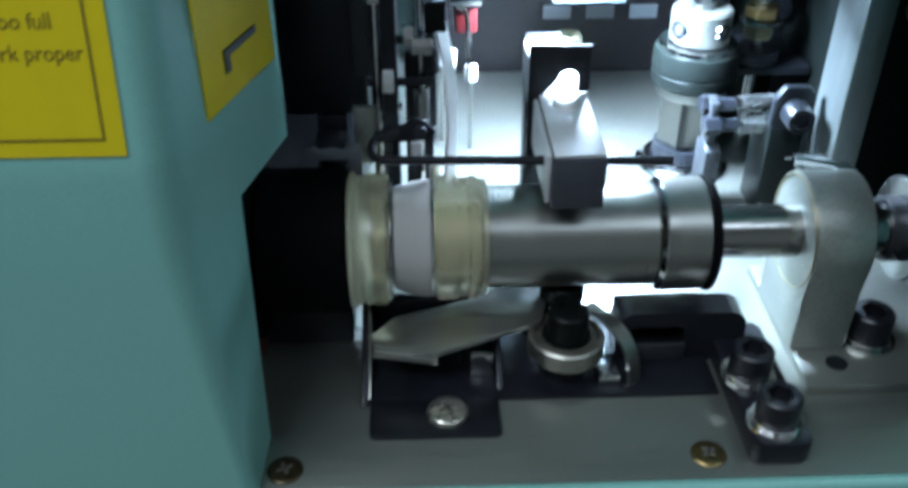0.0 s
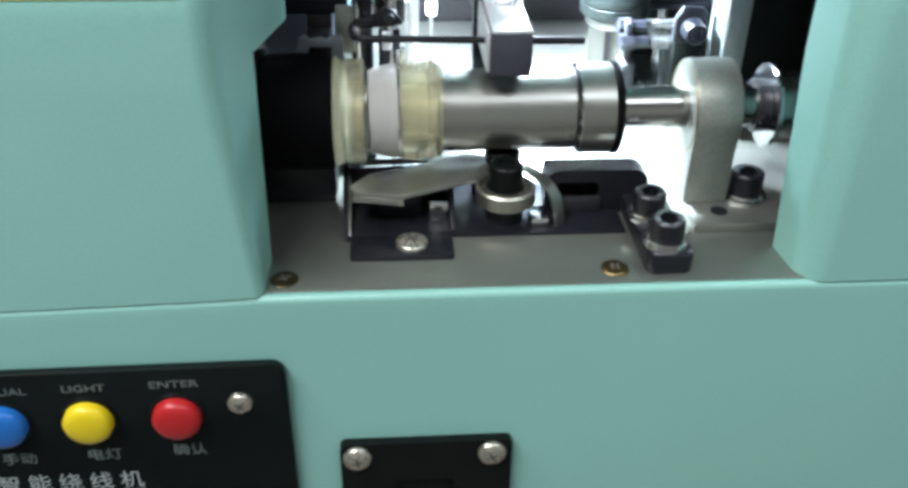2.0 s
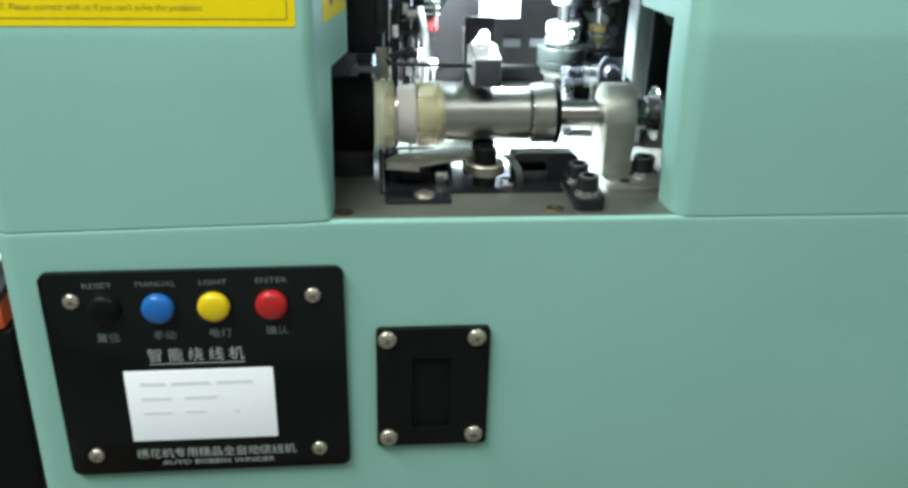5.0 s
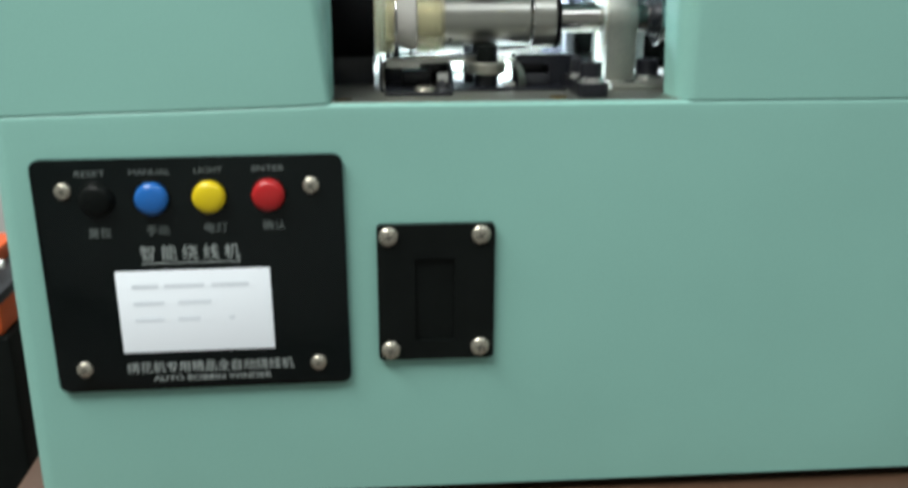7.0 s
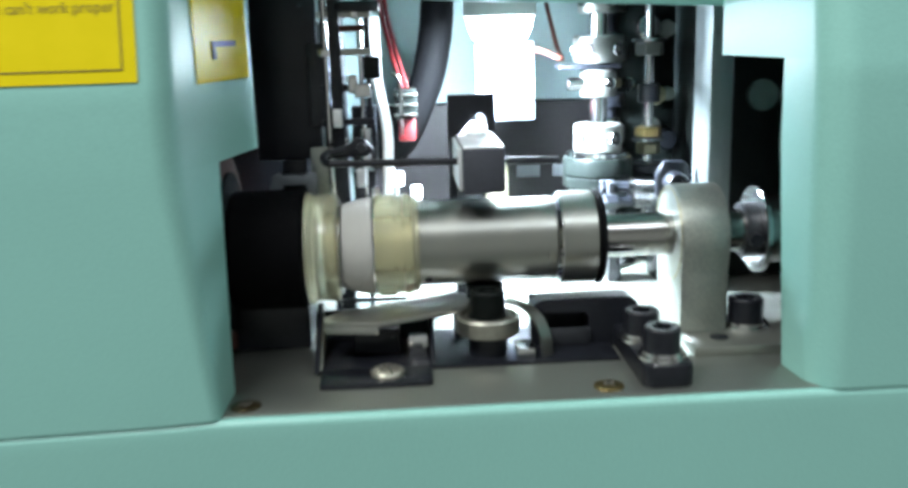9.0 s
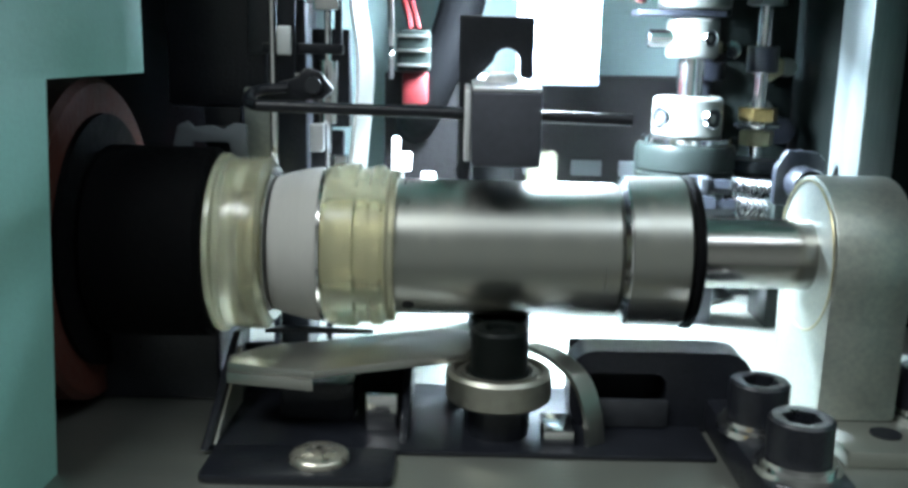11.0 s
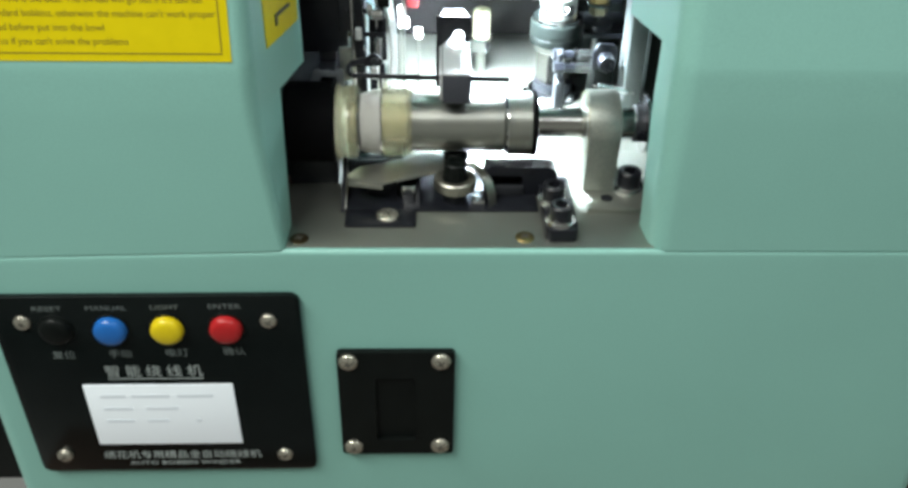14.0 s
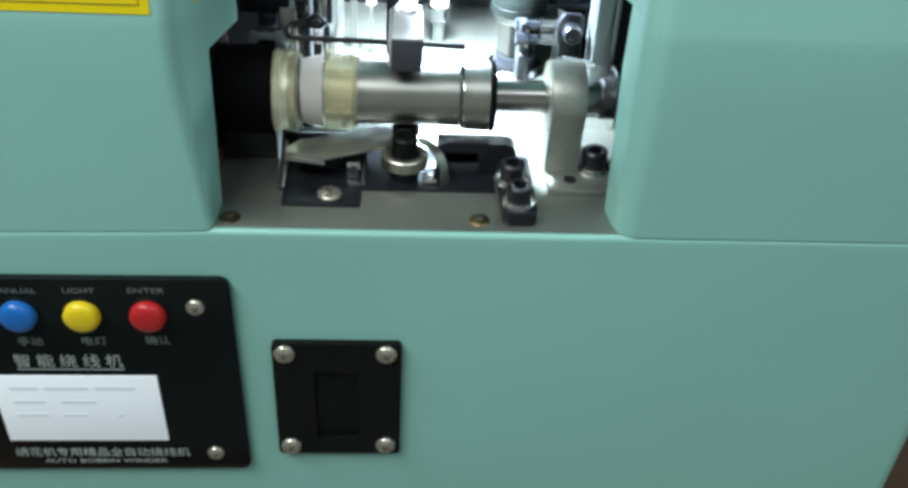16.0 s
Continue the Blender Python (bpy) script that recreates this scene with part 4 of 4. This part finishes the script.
clamp_collar(0.1967, 0.2056, 0.0077, (-57, -150), 0.0019)
clamp_collar(0.2140, 0.2226, 0.0058, (-62, -165), 0.0014)
clamp_collar(0.2246, 0.2330, 0.0080, (-50, -125, 170), 0.0018)
clamp_collar(0.2396, 0.2476, 0.0064, (-70, -150), 0.0015)
part("stop_plate", box(SX - 0.0130, SX + 0.0060, SY - 0.0050, SY + 0.0050, 0.2229, 0.2243, 0.0003), BLACK, tower, "dark thin stop plate")
part("grip_screw", lathe([(-0.0102, 0), (-0.0102, 0.0016), (-0.0098, 0.0020), (-0.0056, 0.0020), (-0.0056, 0)], (SX, SY - 0.0012, 0.2182), "x", 18), CHROME, tower, "bright screw head")


def coil(a, b, r, turns, wire):
    a, b = Vector(a), Vector(b)
    q = (b - a).to_track_quat("Z", "Y")
    n = turns * 12
    return tube([a.lerp(b, k / n) + q @ Vector((r * math.cos(2 * math.pi * k / 12), r * math.sin(2 * math.pi * k / 12), 0)) for k in range(n + 1)], wire, 6)


for a, b, r, turns in (((0.0845, 0.0970, 0.1880), (0.0950, 0.1005, 0.1866), 0.0020, 10), ((0.0838, 0.0922, 0.1846), (0.0935, 0.0946, 0.1836), 0.0019, 9), ((0.0895, 0.0700, 0.1872), (0.1010, 0.0672, 0.1862), 0.0012, 18)):
    sp = empty("coil_spring", a, "small steel tension spring behind the bearing post", "spring", "tension springs")
    part("coil", coil(a, b, r, turns, 0.00034), CHROME, sp)
    d = (Vector(b) - Vector(a)).normalized() * (r * 1.2)
    for end, way in ((Vector(a), -1), (Vector(b), 1)):
        part("end_hook", tube([end + Vector((0, r, 0)), end + d * way * 0.6, end + d * way * 1.4], 0.00030, 6), CHROME, sp, "bent wire end")
anchor = empty("spring_anchor", (0.079, 0.095, DECK), "dark steel anchor block with two hexagon screws", "anchor block")
part("block", prism([(0.0905, DECK), (0.0995, DECK), (0.0995, 0.1780), (0.0975, 0.1792), (0.0930, 0.1792), (0.0905, 0.1780)], 0.0762, 0.0800, "x", 0.0004), TIN, anchor)
for hy, hz in ((0.0965, 0.1882), (0.0922, 0.1847)):
    part("hexagon_screw", lathe([(0.0748, 0), (0.0748, 0.0022), (0.0753, 0.0026), (0.0790, 0.0026), (0.0792, 0.0018), (0.0832, 0.0018), (0.0834, 0)], (0, hy, hz), "x", 6), BLACK, anchor, "dark hexagon screw", 20)
part("riser", box(0.0764, 0.0784, 0.0918, 0.0972, 0.1792, 0.1905, 0.0003), TIN, anchor)
pawl = empty("black_pawl", (0.091, 0.09, DECK), "black forked pawl bracket beside the column", "pawl")
part("body", prism([(0.0905, DECK), (0.0992, DECK), (0.0992, 0.1880), (0.0968, 0.1880), (0.0968, 0.1862), (0.0905, 0.1862)], 0.0890, 0.1010, "y", 0.0006), BLACK_PLASTIC, pawl)
part("cap", prism([(0.0893, 0.1862), (0.0966, 0.1862), (0.0966, 0.1878), (0.0991, 0.1882), (0.0991, 0.1950), (0.0975, 0.1968), (0.0915, 0.1972), (0.0893, 0.1935)], 0.0866, 0.0888, "y", 0.0005), BLACK, pawl, "black fork plate")
part("screw", lathe([(0.0820, 0.0), (0.0820, 0.0016), (0.0812, 0.0017), (0.0812, 0.0030), (0.0818, 0.0034), (0.0866, 0.0034), (0.0866, 0.0)], (0.0944, 0, 0.1908), "y", 28), BLACK, pawl, "black socket screw")
nut = empty("brass_nut", (0.0968, 0.125, DECK), "brass nuts on a bright upright stud", "nut")
N = (0.0968, 0.1250, 0)
part("stud", lathe([(DECK, 0), (DECK, 0.0016), (0.27, 0.0016), (0.27, 0)], N, "z", 18), CHROME, nut, "bright thin stud")
for z, r, h, seg, mat, words in ((0.1880, 0.0062, 0.0030, 28, BLACK, "black washer stack"), (0.1942, 0.0040, 0.0036, 6, DULL_BRASS, "brass hexagon nut"), (0.1984, 0.0054, 0.0010, 28, CHROME, "bright washer"), (0.1998, 0.0046, 0.0032, 6, BRASS, "brass hexagon nut"), (0.2110, 0.0036, 0.0060, 20, BLACK, "black spacer"), (0.2260, 0.0046, 0.0040, 6, TURNED, "steel hexagon nut"), (0.2302, 0.0060, 0.0012, 24, CHROME, "bright washer")):
    part("nut" if seg == 6 else "spacer", lathe([(z, 0.0017), (z, r - 0.0004), (z + 0.0003, r), (z + h - 0.0003, r), (z + h, r - 0.0004), (z + h, 0.0017), (z, 0.0017)], N, "z", seg), mat, nut, words)
carrier = empty("stud_plate", (0.101, 0.13, DECK), "dark upright plate with fittings at the back", "plate")
part("plate", box(0.0900, 0.1112, 0.1450, 0.1480, DECK, 0.2620, 0.0006), BLACK_PLASTIC, carrier)
part("shelf", box(0.0905, 0.1110, 0.1200, 0.1449, 0.1850, 0.1872, 0.0004), BLACK, carrier, "black shelf")
for px, pz, r, h, seg, mat, words in ((0.1040, 0.2120, 0.0036, 0.0045, 6, DULL_BRASS, "brass hexagon screw"), (0.1085, 0.2120, 0.0024, 0.0030, 18, TURNED, "steel screw"), (0.1030, 0.2010, 0.0030, 0.0030, 18, TURNED, "steel screw"), (0.1075, 0.1965, 0.0034, 0.0060, 18, BLACK, "black screw"), (0.1010, 0.2350, 0.0040, 0.0050, 24, CHROME, "bright round head"), (0.1075, 0.2340, 0.0030, 0.0040, 6, TURNED, "steel hexagon screw"), (0.0945, 0.2160, 0.0022, 0.0030, 16, CHROME, "small bright screw")):
    part("screw", lathe([(0.1450 - h, 0), (0.1450 - h, r - 0.0004), (0.1454 - h, r), (0.1450, r), (0.1450, 0)], (px, 0, pz), "y", seg), mat, carrier, words)

# ---- lamp and the parts at the back of the bay ----
lamp = empty("led_lamp", (0.046, 0.1, 0.25), "small round bright white work lamp in the bay", "lamp")
part("holder", lathe([(0.2392, 0), (0.2392, 0.0100), (0.2398, 0.0106), (0.2440, 0.0106), (0.2475, 0.0080), (0.2475, 0)], (0.0455, 0.0985, 0), "z", 36), WHITE_PLASTIC, lamp)
part("stem", lathe([(0.2476, 0), (0.2476, 0.0030), (TOP, 0.0030), (TOP, 0)], (0.0455, 0.0985, 0), "z", 20), BLACK_PLASTIC, lamp, "black stem")
part("diode", lathe([(0.2300, 0), (0.2304, 0.0030), (0.2316, 0.0058), (0.2336, 0.0079), (0.2362, 0.0091), (0.2391, 0.0095), (0.2391, 0)], (0.0455, 0.0985, 0), "z", 28), LED, lamp, "glowing white diode")
part("shade_plate", box(0.0395, 0.0580, 0.1150, 0.1165, 0.2075, 0.2320, 0.0004), SHADE, lamp, "pale grey plate behind the lamp")
part("bracket", box(0.0430, 0.0480, 0.1080, 0.1149, 0.2300, 0.2318, 0.0003), GREY_PLASTIC, lamp)
part("bracket", box(0.0430, 0.0480, 0.1060, 0.1080, 0.2300, 0.2440, 0.0003), GREY_PLASTIC, lamp)
area_lamp("led_lamp_light", (0.0455, 0.0985, 0.2290), (0.0450, 0.1240, 0.16), 0.020, 0.020, LED_LIGHT, (0.77, 0.92, 1.0)).data.spread = radians(165)
part("lead", tube(curve_points([(0.0560, 0.1148, 0.2290), (0.0585, 0.1125, 0.2292), (0.0620, 0.1120, 0.2280), (0.0665, 0.1140, 0.2262), (0.0690, 0.1400, 0.2300), (0.0690, 0.1700, 0.2500)], 6), 0.0008, 8), BROWN, lamp, "dark red lead")
rail = empty("rear_rail", (0.06, 0.185, DECK), "black rear rail with pale windows across the deck", "rail")
part("rail", box(0.0050, 0.1150, 0.1800, 0.1900, DECK, 0.2080, 0.001), BOARD, rail)
for x in (0.046, 0.060, 0.074):
    part("window", box(x, x + 0.009, 0.1792, 0.1799, 0.1790, 0.1835, 0.0003), GREY_PLASTIC, rail, "pale window")
fitting = empty("air_fitting", (0.048, 0.139, DECK), "yellowed plastic fitting with a steel nut", "fitting")
F = (0.0480, 0.1390, 0)
part("stem", lathe([(DECK, 0), (DECK, 0.0024), (0.1712, 0.0024), (0.1712, 0)], F, "z", 16), TURNED, fitting)
part("nut", lathe([(0.1713, 0), (0.1713, 0.0046), (0.1718, 0.0052), (0.1768, 0.0052), (0.1773, 0.0046), (0.1773, 0)], F, "z", 24), CHROME, fitting)
part("tube", lathe([(0.1774, 0), (0.1774, 0.0040), (0.1895, 0.0040), (0.1903, 0.0032), (0.1903, 0)], F, "z", 24), CLEAR, fitting)
for x0, x1, y, z1 in ((0.0102, 0.0136, 0.133, 0.1938), (0.0106, 0.0166, 0.128, 0.1905), (0.0176, 0.0224, 0.128, 0.1858)):
    peg = empty("white_peg", ((x0 + x1) / 2, y, DECK), "white plastic connector on a thin steel pin", "connector", "white pegs")
    xm = (x0 + x1) / 2
    part("pin", box(xm - 0.0006, xm + 0.0006, y - 0.0006, y + 0.0006, DECK, z1 - 0.0044, 0.0002), TURNED, peg, "thin steel pin")
    part("tip", box(x0 + 0.0007, x1 - 0.0007, y - 0.0014, y + 0.0014, z1 - 0.0044, z1, 0.0005), WHITE_PLASTIC, peg)
conn = empty("wire_connector", (0.0195, 0.11, 0.215), "black wire connector with a red body", "connector")
part("housing", box(0.0138, 0.0207, 0.1050, 0.1150, 0.2100, 0.2190, 0.0008), BLACK_PLASTIC, conn)
part("red_body", box(0.0148, 0.0202, 0.1075, 0.1150, 0.2030, 0.2099, 0.0006), RED_WIRE, conn, "red plastic body")
for rz in (0.2112, 0.2142, 0.2172):
    part("rib", box(0.0136, 0.0209, 0.1040, 0.1049, rz, rz + 0.0006, 0.0001), TURNED, conn, "pale rib")
wires = empty("red_wire", (0.016, 0.12, 0.25), "thin red wires bending down to the connector", "wire")
for dx in (0.0, 0.0016):
    part("wire", tube(curve_points([(0.0070 + dx, 0.142, 0.2999), (0.0100 + dx, 0.130, 0.250), (0.0130 + dx, 0.118, 0.232), (0.0165 + dx, 0.110, 0.2190)], 8), 0.0007, 8), RED_WIRE, wires)
post_b = empty("ringed_post", (0.0868, 0.1420, DECK), "dark upright post with steel rings behind the column", "post")
part("post", lathe([(DECK, 0), (DECK, 0.0030), (0.272, 0.0030), (0.272, 0)], (0.0868, 0.1420, 0), "z", 20), BLACK, post_b)
for z, r, h, mat in ((0.1850, 0.0050, 0.0025, TURNED), (0.1960, 0.0062, 0.0060, BLACK), (0.2030, 0.0048, 0.0020, CHROME), (0.2085, 0.0058, 0.0045, BLACK), (0.2150, 0.0050, 0.0030, DULL_BRASS), (0.2240, 0.0064, 0.0060, BLACK), (0.2312, 0.0050, 0.0022, CHROME), (0.2400, 0.0060, 0.0050, TURNED)):
    part("ring", lathe([(z, 0.0031), (z, r - 0.0004), (z + 0.0004, r), (z + h - 0.0004, r), (z + h, r - 0.0004), (z + h, 0.0031)], (0.0868, 0.1420, 0), "z", 28), mat, post_b, {"turned steel": "steel ring", "black oxide steel": "black ring", "polished steel": "bright ring", "dull brass": "dull brass ring"}[mat.name])
hose = empty("black_hose", (0.014, 0.1795, 0.193), "thick black hose bending up from the rear rail", "hose")
part("hose", tube(curve_points([(0.0140, 0.1795, 0.1930), (0.0165, 0.165, 0.1975), (0.0205, 0.152, 0.2070), (0.0270, 0.147, 0.225), (0.0300, 0.147, 0.250), (0.0305, 0.150, 0.2995)], 8), 0.0057, 16), RUBBER, hose)
motor = empty("rear_motor", (-0.03, 0.13, DECK), "dark motor block behind the drum", "motor")
part("case", box(-0.0580, -0.0080, 0.0950, 0.1600, DECK, 0.2400, 0.003), BLACK_PLASTIC, motor)
part("end_plate", box(-0.0560, -0.0100, 0.0925, 0.0949, DECK, 0.2380, 0.001), BLACK, motor, "black steel end plate")
for mx in (-0.0520, -0.0140):
    for mz in (0.1700, 0.2330):
        part("screw", lathe([(0.0912, 0), (0.0912, 0.0018), (0.0924, 0.0020), (0.0924, 0)], (mx, 0, mz), "y", 16), TURNED, motor)
side = empty("side_motor", (0.12, 0.15, DECK), "dark gear block at the side of the bay", "motor")
part("case", box(0.1120, 0.1340, 0.0900, 0.1700, DECK, 0.2500, 0.002), BLACK_PLASTIC, side)
part("boss", lathe([(0.0885, 0), (0.0885, 0.0045), (0.0899, 0.0045), (0.0899, 0)], (0.1210, 0, 0.2150), "y", 24), TURNED, side)

# ---- things beside the machine ----
crate = empty("orange_case", (-0.33, 0.30, -0.75), "orange plastic case beyond the table's edge", "case")
part("case", box(-0.43, -0.256, 0.262, 0.36, -0.034, -0.012, 0.003), ORANGE, crate)
part("lid", box(-0.43, -0.254, 0.260, 0.362, -0.0118, -0.004, 0.002), TIN, crate, "dark grey lid")
for k in range(3):
    part("cable", tube([(-0.43, 0.268 + 0.012 * k, -0.001 + 0.003 * k), (-0.34, 0.266 + 0.012 * k, 0.0 + 0.004 * k), (-0.262, 0.270 + 0.012 * k, -0.001 + 0.003 * k)], 0.003, 10), (GREY_PLASTIC, BLACK_PLASTIC, WHITE_PLASTIC)[k], crate, "cable lying on the lid")
part("upper_tray", box(-0.43, -0.275, 0.320, 0.36, -0.004, 0.008, 0.002), ORANGE, crate, "small orange tray")
part("stand", box(-0.45, -0.252, 0.26, 0.38, -0.26, -0.034, 0.004), BLACK_PLASTIC, crate, "black stand")
for px in (-0.445, -0.265):
    for py in (0.265, 0.367):
        part("leg", box(px, px + 0.008, py, py + 0.008, -0.75, -0.26, 0.001), BLACK_PLASTIC, crate)
